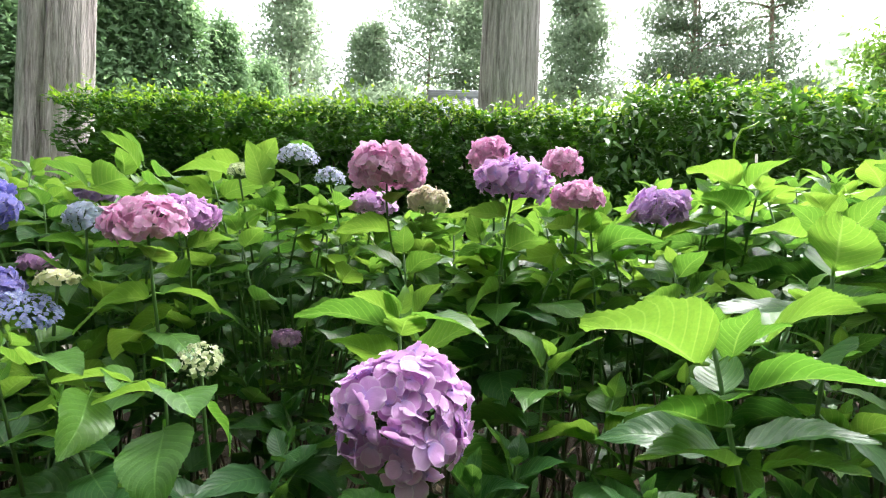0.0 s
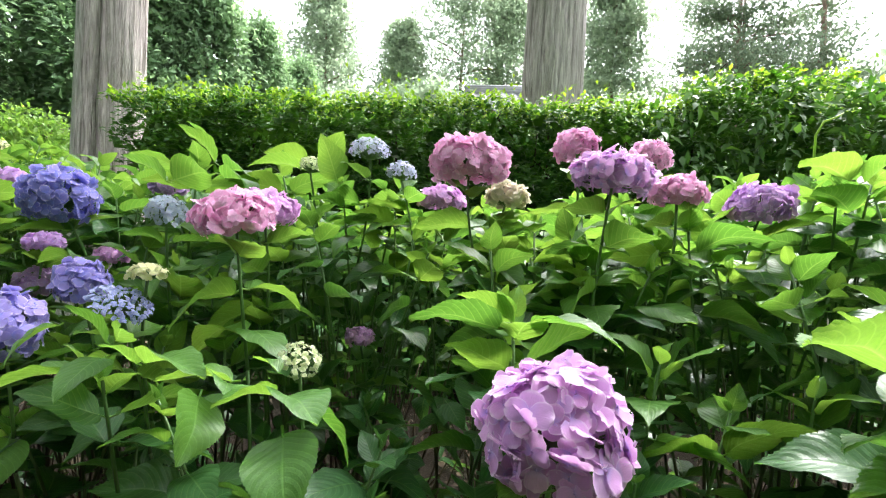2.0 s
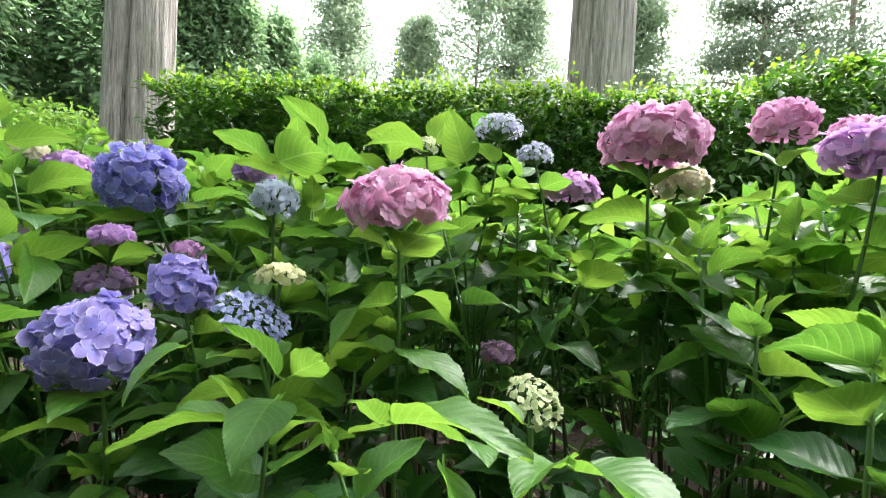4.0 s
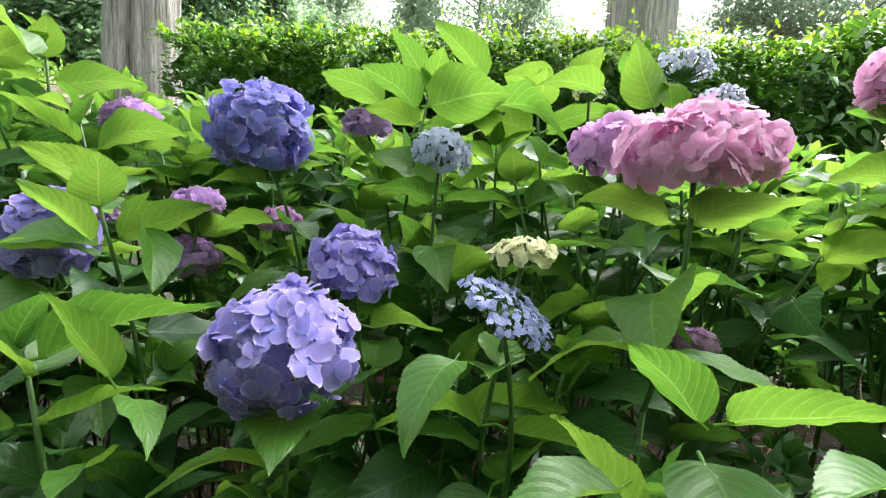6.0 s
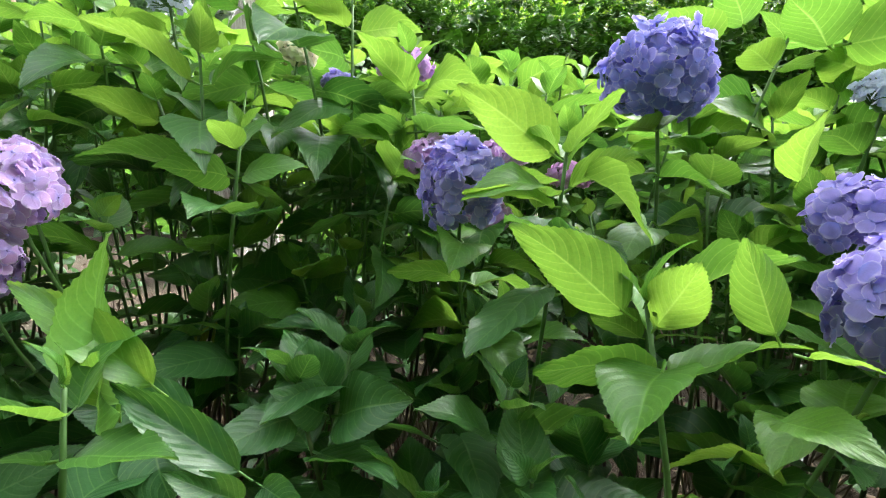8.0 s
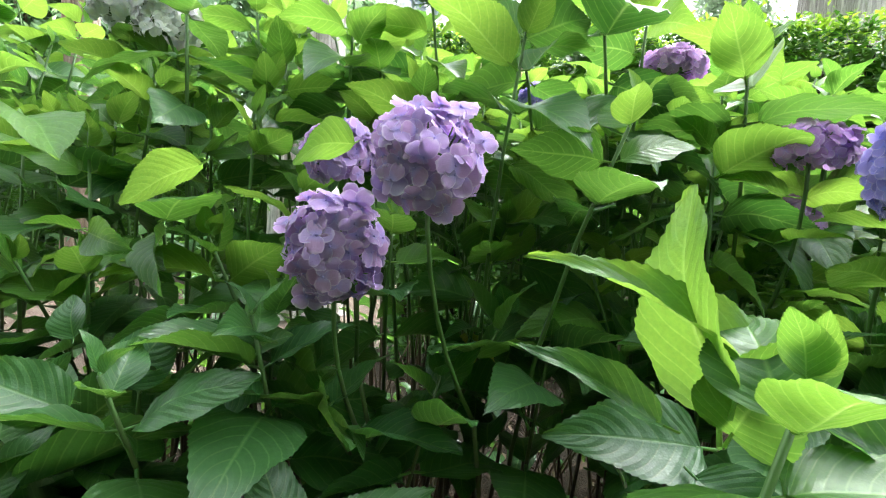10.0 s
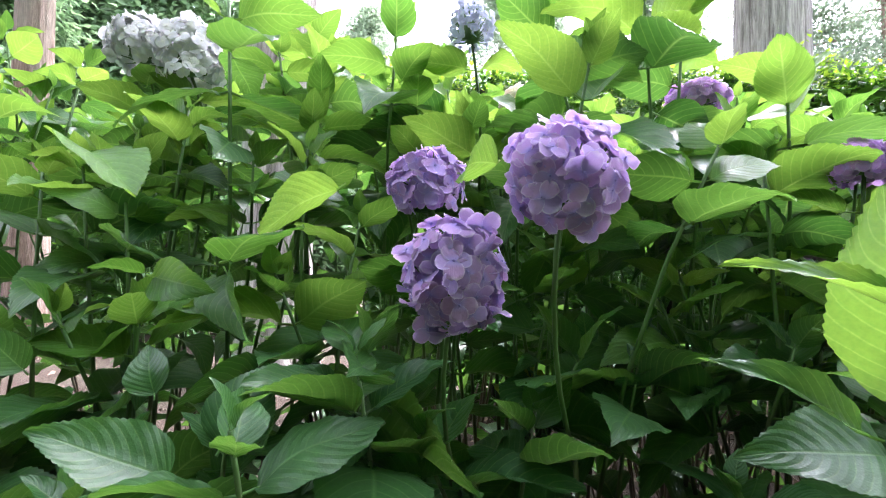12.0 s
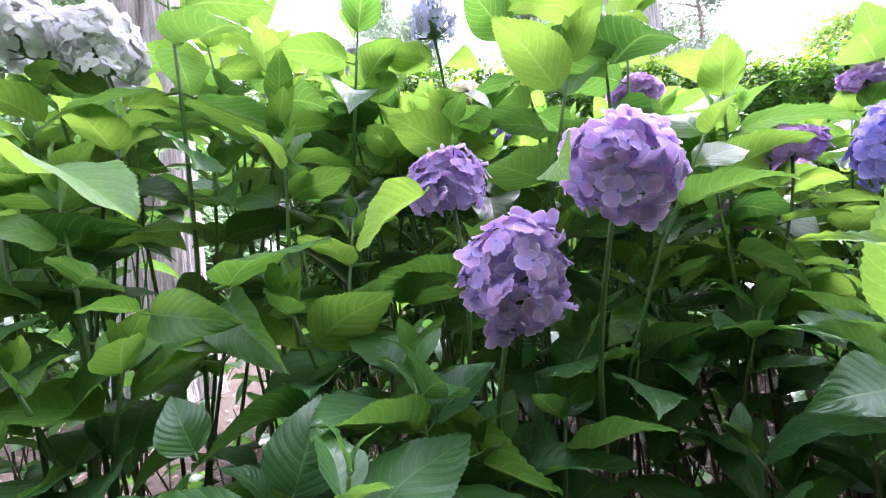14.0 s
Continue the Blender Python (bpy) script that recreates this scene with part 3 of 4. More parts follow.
# pink pair
head((-0.595, 0.872, 1.34), 0.074, 0.047, "pink", "clear pink mophead", size=0.024, tilt=(-0.1, -0.1, 1))
head((-0.62, 1.04, 1.36), 0.07, 0.045, "pinkviolet", "lilac pink mophead beside a pink one", size=0.023)
# pale lacecaps
head((-0.445, 1.32, 1.545), 0.056, 0.042, "greyblue", "grey-blue lacecap of tiny florets", size=0.0085, count=200, single=False, flat=-0.2)
head((-0.358, 1.34, 1.49), 0.042, 0.035, "greyblue", "small grey-blue lacecap", size=0.0085, count=130, single=False, flat=-0.2)
head((-0.885, 1.086, 1.346), 0.044, 0.04, "paleblue", "pale blue lacecap of tiny florets", size=0.01, count=210, single=False, flat=-0.3, tilt=(0.3, -0.3, 1))
head((-0.787, 0.825, 1.165), 0.052, 0.022, "laceblue", "half-open blue lacecap with pale buds", size=0.0075, count=170, single=False, flat=-0.1, tilt=(0.55, -0.15, 0.85))
head((-0.768, 0.869, 1.219), 0.034, 0.02, "cream", "small cream yellow opening flower head", size=0.011, count=60, single=False, flat=-0.2)
head((-0.62, 1.32, 1.5), 0.03, 0.03, "green", "green unopened flower buds", size=0.008, count=70, single=False, flat=-0.2)
# blue heads
head((-1.19, 1.112, 1.379), 0.078, 0.074, "blue", "round deep blue mophead", size=0.025, flat=-0.75)
head((-1.012, 0.803, 1.118), 0.068, 0.064, "blueviolet", "large blue violet mophead", size=0.027, tilt=(0.0, -0.4, 0.9), flat=-0.75)
head((-0.979, 0.949, 1.182), 0.05, 0.05, "blueviolet", "blue violet mophead behind a larger one", size=0.024)
head((-1.078, 1.365, 1.434), 0.05, 0.03, "violet", "small violet mophead", size=0.02, side=1)
head((-1.468, 1.0, 1.195), 0.056, 0.07, "blueviolet", "upright violet mophead", size=0.025, flat=-0.75)
head((-1.53, 1.13, 1.235), 0.05, 0.035, "violet", "pinkish violet mophead", size=0.022)
head((-1.66, 1.416, 1.442), 0.058, 0.035, "violet", "violet blue mophead", size=0.02, side=1)
head((-1.278, 1.388, 1.214), 0.045, 0.03, "pinkviolet", "small magenta pink mophead", size=0.018, side=1)
head((-1.42, 1.3, 1.25), 0.045, 0.03, "violet", "small violet mophead among leaves", size=0.018, side=1)
head((-1.936, 1.713, 1.444), 0.05, 0.04, "blueviolet", "violet blue mophead in the back row", size=0.02, side=1)
head((-1.465, 1.33, 1.12), 0.06, 0.045, "violet", "dark violet mophead in shade", size=0.022)
# left heads
head((-2.034, 0.825, 1.166), 0.056, 0.056, "mauve", "large mauve mophead with pink-edged florets", size=0.025, tilt=(0.05, -0.4, 0.9), flat=-0.75, leafy=False, foot=(-1.99, 1.02, 0.8))
head((-2.15, 0.86, 1.058), 0.055, 0.066, "mauve", "hanging purple mophead in shade", size=0.025, tilt=(0, -0.35, 0.95), flat=-0.85, leafy=False, foot=(-2.15, 1.0, 0.75))
head((-2.197, 0.975, 1.183), 0.05, 0.046, "mauve", "small mauve mophead with gaps", size=0.022, tilt=(-0.2, -0.3, 1), leafy=False)
head((-2.905, 1.317, 1.557), 0.066, 0.07, "white", "white mophead", size=0.024)
head((-2.776, 1.301, 1.523), 0.064, 0.085, "white", "white mophead tinged lilac", size=0.024)
head((-2.303, 1.656, 1.648), 0.06, 0.045, "white", "creamy white mophead", size=0.022, side=1)
head((-2.66, 2.266, 1.691), 0.05, 0.035, "cream", "cream flower head in the back row", size=0.012, count=90, single=False, side=1)
head((-2.153, 1.291, 1.556), 0.045, 0.06, "greyblue", "lilac grey lacecap on a tall stalk", size=0.011, count=170, single=False)
head((-2.031, 1.638, 1.516), 0.055, 0.045, "blush", "creamy white mophead among leaves", size=0.02)


def front_edge(x):
    return float(np.interp(x, [-4.2, -2.4, -2.1, -1.95, -1.72, -1.6, -1.3, -0.9, -0.6, -0.2, 0.0, 0.5, 2.0], [0.7, 0.7, 0.78, 0.98, 0.98, 0.8, 0.78, 0.82, 0.74, 0.58, 0.55, 0.56, 0.56]))


def canopy(x, y):
    """How high the shoots reach, lower at the bed's front and under the flowers."""
    top = float(np.interp(x, [-4.2, -2.6, -2.2, -1.8, -1.2, -0.6, 0.0, 0.5, 0.85, 2.0], [1.66, 1.66, 1.62, 1.58, 1.5, 1.44, 1.38, 1.42, 1.58, 1.6]))
    top += 0.16 * noise.noise((x * 2.3, y * 2.3, 4.0))
    top = min(top, 0.8 + 1.2 * (y - front_edge(x)))
    for (hx, hy, hz), rx, rz, side in HEADS:
        ahead = hy - y
        if side and (x - hx) * side < -0.05:
            continue
        if -0.12 < ahead < 0.75 and abs(x - hx) < rx + 0.04 + 0.42 * max(ahead, 0):
            top = min(top, hz - rz - 0.01 - 0.14 * max(ahead, 0))
    return top


# shoots that stand out
def grow(x, y, z, spin, size, nodes, k):
    shoot(near_bush(x, y), (x, y, z), (x + 0.12 * math.sin(k * 2.1), y + 0.18 + 0.05 * math.cos(k), 0.0), spin, size, nodes, seed=900 + k, shaded=z < 1.0)


grow(0.31, 0.5, 1.22, 1.0, 0.8, 6, 0)
grow(-0.07, 0.69, 1.2, 0.3, 1.1, 5, 1)
grow(-0.62, 0.7, 1.04, 0.9, 0.75, 5, 2)
grow(-0.93, 1.28, 1.5, 0.5, 1.0, 5, 3)
grow(0.72, 1.2, 1.5, 0.2, 1.0, 6, 4)
grow(0.62, 0.72, 1.36, 0.9, 1.15, 6, 5)
grow(-0.68, 0.66, 1.08, 1.2, 1.0, 4, 6)
grow(-1.262, 0.762, 1.11, 0.2, 1.0, 4, 7)
grow(-1.33, 0.93, 1.27, 0.8, 1.0, 5, 8)
grow(-1.76, 0.64, 1.02, 0.2, 1.0, 4, 9)
grow(-1.67, 0.87, 0.95, 1.0, 0.9, 5, 10)
grow(-2.33, 0.72, 0.93, 0.6, 1.0, 4, 11)
grow(-2.7, 0.92, 1.0, 0.2, 1.0, 5, 12)
grow(-2.45, 1.2, 1.35, 0.4, 1.1, 6, 13)
grow(-1.8, 0.98, 1.26, 0.1, 0.9, 4, 14)
grow(-1.95, 1.1, 1.42, 0.7, 1.15, 6, 15)
grow(-0.72, 1.35, 1.5, 0.3, 1.0, 5, 16)
grow(-1.6, 1.2, 1.42, 1.1, 1.1, 6, 17)
grow(0.95, 0.95, 1.5, 0.3, 1.1, 6, 18)
grow(-1.84, 1.2, 1.58, 0.3, 1.2, 6, 19)
grow(-1.74, 1.28, 1.56, 1.0, 1.2, 6, 20)
grow(-2.0, 1.3, 1.6, 0.7, 1.2, 6, 21)
grow(-2.3, 1.25, 1.55, 0.1, 1.2, 6, 22)
grow(-2.6, 1.15, 1.6, 0.5, 1.2, 6, 23)
grow(-2.5, 0.74, 0.84, 0.3, 1.3, 4, 24)
grow(-2.75, 0.8, 0.9, 1.2, 1.3, 4, 25)
grow(-2.15, 0.76, 0.76, 0.7, 1.2, 4, 26)
grow(-2.6, 0.7, 0.78, 0.9, 1.3, 4, 27)

# the rest of the bed
far_leaves = {b.name: ([], [], []) for b in BUSHES}
r = random.Random(11)
step = 0.135
count = {b.name: 0 for b in BUSHES}
for i in range(int(6.4 / step)):
    for j in range(int(1.75 / step)):
        x = -4.1 + (i + r.uniform(0.05, 0.95)) * step
        y = 0.5 + (j + r.uniform(0.05, 0.95)) * step
        back = y - front_edge(x)
        if back < 0.0:
            continue
        if x < -2.3 and r.random() < (0.45 if y > 1.55 else 0.1):
            continue
        z = canopy(x, y) - r.uniform(0.0, 0.22) ** 1.3
        if z < 0.5:
            z = r.uniform(0.45, 0.6)
        b = near_bush(x, y)
        single = back < 0.85 and -3.0 < x < 1.35 and count[b.name] < 29
        count[b.name] += single
        foot = (b.location.x + (x - b.location.x) * 0.3 + r.uniform(-0.12, 0.12), b.location.y + (y - b.location.y) * 0.3 + r.uniform(-0.1, 0.12), 0.0)
        shoot(b, (x, y, z), foot, r.uniform(0, 3.1), r.uniform(0.85, 1.15) * (1.12 if back < 0.3 else 1.0) * (0.9 if x > -0.9 else 1.0), 5 if single else 6, seed=1000 + 40 * i + j, shaded=z < 0.98, far=None if single else far_leaves[b.name])

# leaves beneath the crown, thinner towards the soil
for b in BUSHES:
    for k in range(210 if b.location.x < -2.5 else 230 if b.location.y < 1.5 else 110):
        x, y = b.location.x + r.uniform(-0.45, 0.45), b.location.y + r.uniform(-0.55, 0.45)
        if y - front_edge(x) < 0.02:
            continue
        z = r.uniform(0.12, max(0.5, min(1.0, canopy(x, y) - 0.12)))
        # all in the darker leaf colour that stands in for shade
        far_leaves[b.name][2].append(leaf_pose(Vector((x, y, z)) - b.location, r.uniform(0, 6.3), r.uniform(-0.5, 0.3), r.uniform(0.08, 0.15), r.uniform(-0.5, 0.5)))
    stems, fresh, shaded = far_leaves[b.name]
    if stems:
        o = part("stem_thicket", mesh_from("stem_thicket", *join(stems), STEM), b, "thin green and brown inner stems")
        o["kind"] = "stuff"
    for nm, poses, mat, lab in (("upper_foliage", fresh, LEAF, "fresh yellow-green serrated leaves"), ("inner_foliage", shaded, SHADED_OLD_LEAF, "dense dark green serrated leaves")):
        groups = [spread(FAR_LEAVES[k], [np.array(m) for m in poses[k::3]]) for k in range(3) if poses[k::3]]
        if not groups:
            continue
        v = np.concatenate([g[0] for g in groups])
        f, off = [], 0
        for g in groups:
            f += [tuple(i + off for i in q) for q in g[1]]
            off += len(g[0])
        o = part(nm, mesh_from(nm, v, f, mat, np.concatenate([g[2] for g in groups])), b, lab)
        o["kind"] = "stuff"
    # bare woody twigs low down
    twigs = []
    for k in range(48):
        a = Vector((r.uniform(-0.35, 0.35), r.uniform(-0.3, 0.3), 0.0))
        c = a + Vector((r.uniform(-0.25, 0.25), r.uniform(-0.25, 0.2), r.uniform(0.3, 0.75)))
        twigs.append(tube(bend(a, c, (r.uniform(-0.06, 0.06), r.uniform(-0.06, 0.06), 0), 5), [0.005, 0.0045, 0.004, 0.0035, 0.003, 0.002], 4))
    o = part("twig_thicket", mesh_from("twig_thicket", *join(twigs), TWIG), b, "bare brown woody twigs")
    o["kind"] = "stuff"

# leaves that stand out near the walk
single_leaf(near_bush(0.29, 0.46), (0.287, 0.463, 1.199), (0.123, 0.380, 1.273), 0.85, 0.22, 0)
single_leaf(near_bush(0.31, 0.46), (0.308, 0.463, 1.203), (0.307, 0.424, 1.270), 1.1, 0, 0)
single_leaf(near_bush(0.32, 0.46), (0.315, 0.463, 1.173), (0.43, 0.40, 1.215), 0.85, -0.15, 0)
single_leaf(near_bush(0.37, 0.52), (0.370, 0.525, 1.209), (0.54, 0.580, 1.262), 0.9, -0.2, 0)
single_leaf(near_bush(0.32, 0.46), (0.316, 0.462, 1.134), (0.178, 0.410, 1.17), 0.8, -0.2, 5)
single_leaf(near_bush(0.33, 0.53), (0.329, 0.533, 1.192), (0.311, 0.594, 1.253), 1.2, 0.2, 0)
single_leaf(near_bush(0.32, 0.46), (0.324, 0.461, 1.095), (0.198, 0.420, 1.12), 0.75, -0.2, 0)
single_leaf(near_bush(0.35, 0.48), (0.349, 0.482, 1.080), (0.43, 0.43, 1.11), 0.8, 0.2, 0)
single_leaf(near_bush(-0.07, 0.67), (-0.074, 0.675, 1.190), (-0.213, 0.632, 1.220), 0.8, -0.1, 5)
single_leaf(near_bush(-0.06, 0.67), (-0.061, 0.675, 1.193), (-0.140, 0.714, 1.242), 0.9, 0, 7)
single_leaf(near_bush(-0.05, 0.68), (-0.055, 0.675, 1.194), (0.056, 0.618, 1.225), 0.9, 0.1, 4)
single_leaf(near_bush(-0.35, 0.55), (-0.351, 0.547, 1.081), (-0.303, 0.446, 1.024), 1.2, 0, 5)
single_leaf(near_bush(-0.49, 0.60), (-0.488, 0.604, 1.097), (-0.450, 0.514, 1.046), 1.3, 0, 5)
single_leaf(near_bush(-0.38, 0.61), (-0.381, 0.606, 1.100), (-0.429, 0.525, 1.116), 1, 0.2, 0)
single_leaf(near_bush(-0.35, 0.63), (-0.350, 0.627, 1.089), (-0.262, 0.568, 1.038), 0.9, 0, 9)
single_leaf(near_bush(-0.38, 0.61), (-0.381, 0.606, 1.100), (-0.298, 0.528, 1.106), 1.3, 0, 0)
single_leaf(near_bush(-0.53, 0.54), (-0.530, 0.544, 1.144), (-0.545, 0.500, 1.185), 0.8, 0, 5)
single_leaf(near_bush(-0.53, 0.54), (-0.534, 0.544, 1.151), (-0.420, 0.500, 1.160), 0.8, 0.1, 0)
single_leaf(near_bush(-0.82, 1.19), (-0.818, 1.194, 1.478), (-0.907, 1.184, 1.586), 0.8, 0.3, 0)
single_leaf(near_bush(-0.93, 1.16), (-0.928, 1.161, 1.426), (-1.018, 1.120, 1.497), 1.4, 0, 0)
single_leaf(near_bush(-0.93, 1.16), (-0.929, 1.161, 1.434), (-0.779, 1.105, 1.459), 1.2, 0, 5)
single_leaf(near_bush(-0.81, 1.19), (-0.812, 1.194, 1.459), (-0.667, 1.146, 1.418), 1.1, 0, 6)
single_leaf(near_bush(-0.60, 1.25), (-0.605, 1.249, 1.481), (-0.730, 1.207, 1.523), 1, 0, 4)
single_leaf(near_bush(-0.51, 1.25), (-0.513, 1.250, 1.448), (-0.567, 1.252, 1.576), 1.1, 0.4, 5)
single_leaf(near_bush(0.73, 1.16), (0.727, 1.158, 1.481), (0.561, 1.095, 1.523), 0.9, 0, 0)
single_leaf(near_bush(0.73, 1.16), (0.734, 1.158, 1.474), (0.803, 1.101, 1.550), 1.2, 0, 0)
single_leaf(near_bush(0.74, 1.18), (0.741, 1.177, 1.411), (0.619, 1.125, 1.467), 1.2, 0, 0)
single_leaf(near_bush(0.70, 0.77), (0.703, 0.773, 1.292), (0.774, 0.798, 1.470), 1.1, 0, 0)
single_leaf(near_bush(0.69, 0.87), (0.690, 0.874, 1.350), (0.556, 0.832, 1.366), 1.2, 0, 0)
single_leaf(near_bush(-0.66, 0.65), (-0.661, 0.653, 1.136), (-0.719, 0.651, 1.198), 0.8, 0.5, 0)
single_leaf(near_bush(-0.66, 0.65), (-0.657, 0.654, 1.139), (-0.592, 0.601, 1.183), 0.8, -0.3, 3)
single_leaf(near_bush(-0.67, 0.65), (-0.666, 0.652, 1.121), (-0.667, 0.561, 1.107), 1.2, 0, 8)
single_leaf(near_bush(-0.70, 0.66), (-0.705, 0.657, 1.094), (-0.812, 0.597, 1.085), 0.7, 0, 0)
single_leaf(near_bush(-0.83, 0.75), (-0.829, 0.750, 1.143), (-0.875, 0.674, 1.113), 1.1, 0, 4)
single_leaf(near_bush(-0.96, 1.41), (-0.958, 1.410, 1.518), (-1.007, 1.412, 1.650), 1.1, 0, 8)
single_leaf(near_bush(-1.03, 1.37), (-1.032, 1.371, 1.475), (-1.150, 1.314, 1.545), 1.5, 0, 2)
single_leaf(near_bush(-0.93, 1.41), (-0.929, 1.412, 1.502), (-0.779, 1.343, 1.474), 1.2, 0, 0)
single_leaf(near_bush(-0.67, 1.46), (-0.668, 1.456, 1.533), (-0.791, 1.396, 1.561), 1.2, 0, 5)
single_leaf(near_bush(-0.62, 1.46), (-0.625, 1.460, 1.535), (-0.573, 1.469, 1.635), 1.3, 0, 5)
single_leaf(near_bush(-0.47, 1.53), (-0.467, 1.526, 1.590), (-0.525, 1.473, 1.633), 1.2, 0, 5)
single_leaf(near_bush(-1.16, 0.74), (-1.164, 0.745, 1.222), (-1.194, 0.694, 1.279), 0.5, 0.5, 0)
single_leaf(near_bush(-1.50, 1.03), (-1.503, 1.029, 1.464), (-1.600, 1.025, 1.557), 1, 0, 0)
single_leaf(near_bush(-0.49, 0.67), (-0.490, 0.666, 1.089), (-0.443, 0.590, 1.110), 1.3, 0, 5)
single_leaf(near_bush(-0.48, 0.70), (-0.482, 0.696, 1.082), (-0.591, 0.657, 1.099), 0.9, 0, 0)
single_leaf(near_bush(-0.41, 0.67), (-0.407, 0.673, 1.103), (-0.458, 0.690, 1.127), 0.8, 0, 0)
single_leaf(near_bush(-1.27, 0.75), (-1.272, 0.750, 1.095), (-1.390, 0.781, 1.171), 0.85, 0.4, 5)
single_leaf(near_bush(-1.27, 0.75), (-1.267, 0.752, 1.106), (-1.252, 0.766, 1.175), 1.2, 0, 4)
single_leaf(near_bush(-1.26, 0.75), (-1.258, 0.752, 1.102), (-1.093, 0.823, 1.146), 0.55, -0.4, 0)
single_leaf(near_bush(-1.15, 0.75), (-1.152, 0.747, 1.085), (-1.209, 0.739, 1.179), 0.8, 0.3, 3)
single_leaf(near_bush(-1.14, 0.75), (-1.141, 0.746, 1.079), (-1.056, 0.685, 1.101), 0.6, -0.2, 8)
single_leaf(near_bush(-1.25, 0.73), (-1.251, 0.726, 1.068), (-1.302, 0.628, 1.054), 1.2, 0.2, 0)
single_leaf(near_bush(-1.15, 0.74), (-1.154, 0.736, 1.025), (-1.129, 0.650, 1.050), 1, 0, 5)
single_leaf(near_bush(-1.33, 0.99), (-1.330, 0.985, 1.238), (-1.475, 0.992, 1.335), 0.9, 0.3, 5)
single_leaf(near_bush(-1.33, 0.95), (-1.330, 0.954, 1.178), (-1.451, 0.901, 1.215), 0.8, 0, 2)
single_leaf(near_bush(-1.31, 0.99), (-1.309, 0.986, 1.234), (-1.209, 0.899, 1.162), 0.8, -0.4, 0)
single_leaf(near_bush(-1.33, 0.98), (-1.326, 0.983, 1.224), (-1.302, 0.993, 1.274), 1, 0, 0)
single_leaf(near_bush(-1.63, 0.90), (-1.630, 0.899, 0.876), (-1.702, 0.913, 0.984), 1.2, 0.3, 0)
single_leaf(near_bush(-1.63, 0.90), (-1.626, 0.898, 0.869), (-1.671, 0.834, 0.932), 1.1, 0, 5)
single_leaf(near_bush(-1.62, 0.90), (-1.622, 0.898, 0.869), (-1.506, 0.848, 0.939), 1.1, 0, 0)
single_leaf(near_bush(-1.73, 0.72), (-1.727, 0.719, 0.976), (-1.890, 0.730, 1.109), 0.36, 0.2, 4)
single_leaf(near_bush(-1.74, 0.80), (-1.744, 0.798, 0.905), (-1.888, 0.745, 0.933), 0.9, 0, 7)
single_leaf(near_bush(-1.62, 0.69), (-1.615, 0.687, 0.921), (-1.760, 0.690, 1.010), 0.5, 0.1, 3)
single_leaf(near_bush(-1.61, 0.69), (-1.612, 0.688, 0.919), (-1.539, 0.645, 0.930), 0.7, 0, 5)
single_leaf(near_bush(-1.62, 0.68), (-1.616, 0.683, 0.898), (-1.674, 0.645, 0.948), 0.7, 0, 0)
single_leaf(near_bush(-1.79, 0.76), (-1.788, 0.760, 0.932), (-1.931, 0.756, 1.007), 0.36, 0.1, 5)
single_leaf(near_bush(-1.78, 0.76), (-1.783, 0.757, 0.905), (-1.714, 0.695, 0.867), 1.1, 0, 0)
single_leaf(near_bush(-1.63, 0.90), (-1.625, 0.901, 0.906), (-1.687, 0.899, 0.994), 0.8, 0.4, 0)
single_leaf(near_bush(-1.78, 0.71), (-1.777, 0.707, 0.948), (-1.824, 0.730, 1.135), 1.0, 0.0, 5, sky=(-0.94, -0.3, 0.1))
single_leaf(near_bush(-1.77, 0.71), (-1.774, 0.707, 0.948), (-1.761, 0.661, 1.041), 1.1, -0.3, 0)
single_leaf(near_bush(-2.10, 0.80), (-2.101, 0.799, 1.177), (-2.151, 0.735, 1.159), 0.9, 0.7, 6)
single_leaf(near_bush(-2.41, 0.77), (-2.406, 0.766, 0.859), (-2.492, 0.694, 0.937), 1, 0.2, 3)
single_leaf(near_bush(-2.47, 0.82), (-2.475, 0.818, 0.922), (-2.506, 0.842, 0.979), 1.2, 0, 0)
single_leaf(near_bush(-2.39, 0.81), (-2.395, 0.807, 0.870), (-2.366, 0.846, 0.964), 1.2, 0.3, 8)
single_leaf(near_bush(-2.26, 0.90), (-2.262, 0.900, 0.881), (-2.306, 0.816, 0.846), 1.2, 0, 7)
single_leaf(near_bush(-2.31, 0.93), (-2.306, 0.934, 0.899), (-2.363, 0.888, 0.943), 1, 0, 0)
single_leaf(near_bush(-2.30, 0.94), (-2.303, 0.935, 0.895), (-2.231, 0.900, 0.942), 0.9, 0, 0)
single_leaf(near_bush(-2.55, 0.91), (-2.552, 0.905, 1.059), (-2.591, 0.852, 1.073), 0.9, 0, 5)
single_leaf(near_bush(-2.56, 0.90), (-2.556, 0.904, 1.056), (-2.442, 0.866, 1.046), 0.8, 0.5, 5)
single_leaf(near_bush(-2.67, 0.91), (-2.673, 0.908, 1.227), (-2.516, 0.838, 1.169), 1, 0.3, 0)
single_leaf(near_bush(-2.51, 0.99), (-2.507, 0.990, 1.072), (-2.361, 0.919, 1.147), 1, 0.3, 2)
single_leaf(near_bush(-2.50, 0.99), (-2.500, 0.988, 1.066), (-2.388, 0.874, 0.997), 0.5, 0.5, 0)
single_leaf(near_bush(-2.57, 1.00), (-2.569, 0.998, 1.021), (-2.455, 0.933, 1.013), 0.9, 0, 0)
single_leaf(near_bush(-2.65, 0.84), (-2.649, 0.837, 0.939), (-2.688, 0.806, 1.004), 1, 0, 5)
single_leaf(near_bush(-2.30, 1.26), (-2.297, 1.255, 1.435), (-2.228, 1.220, 1.504), 1.3, 0, 0)
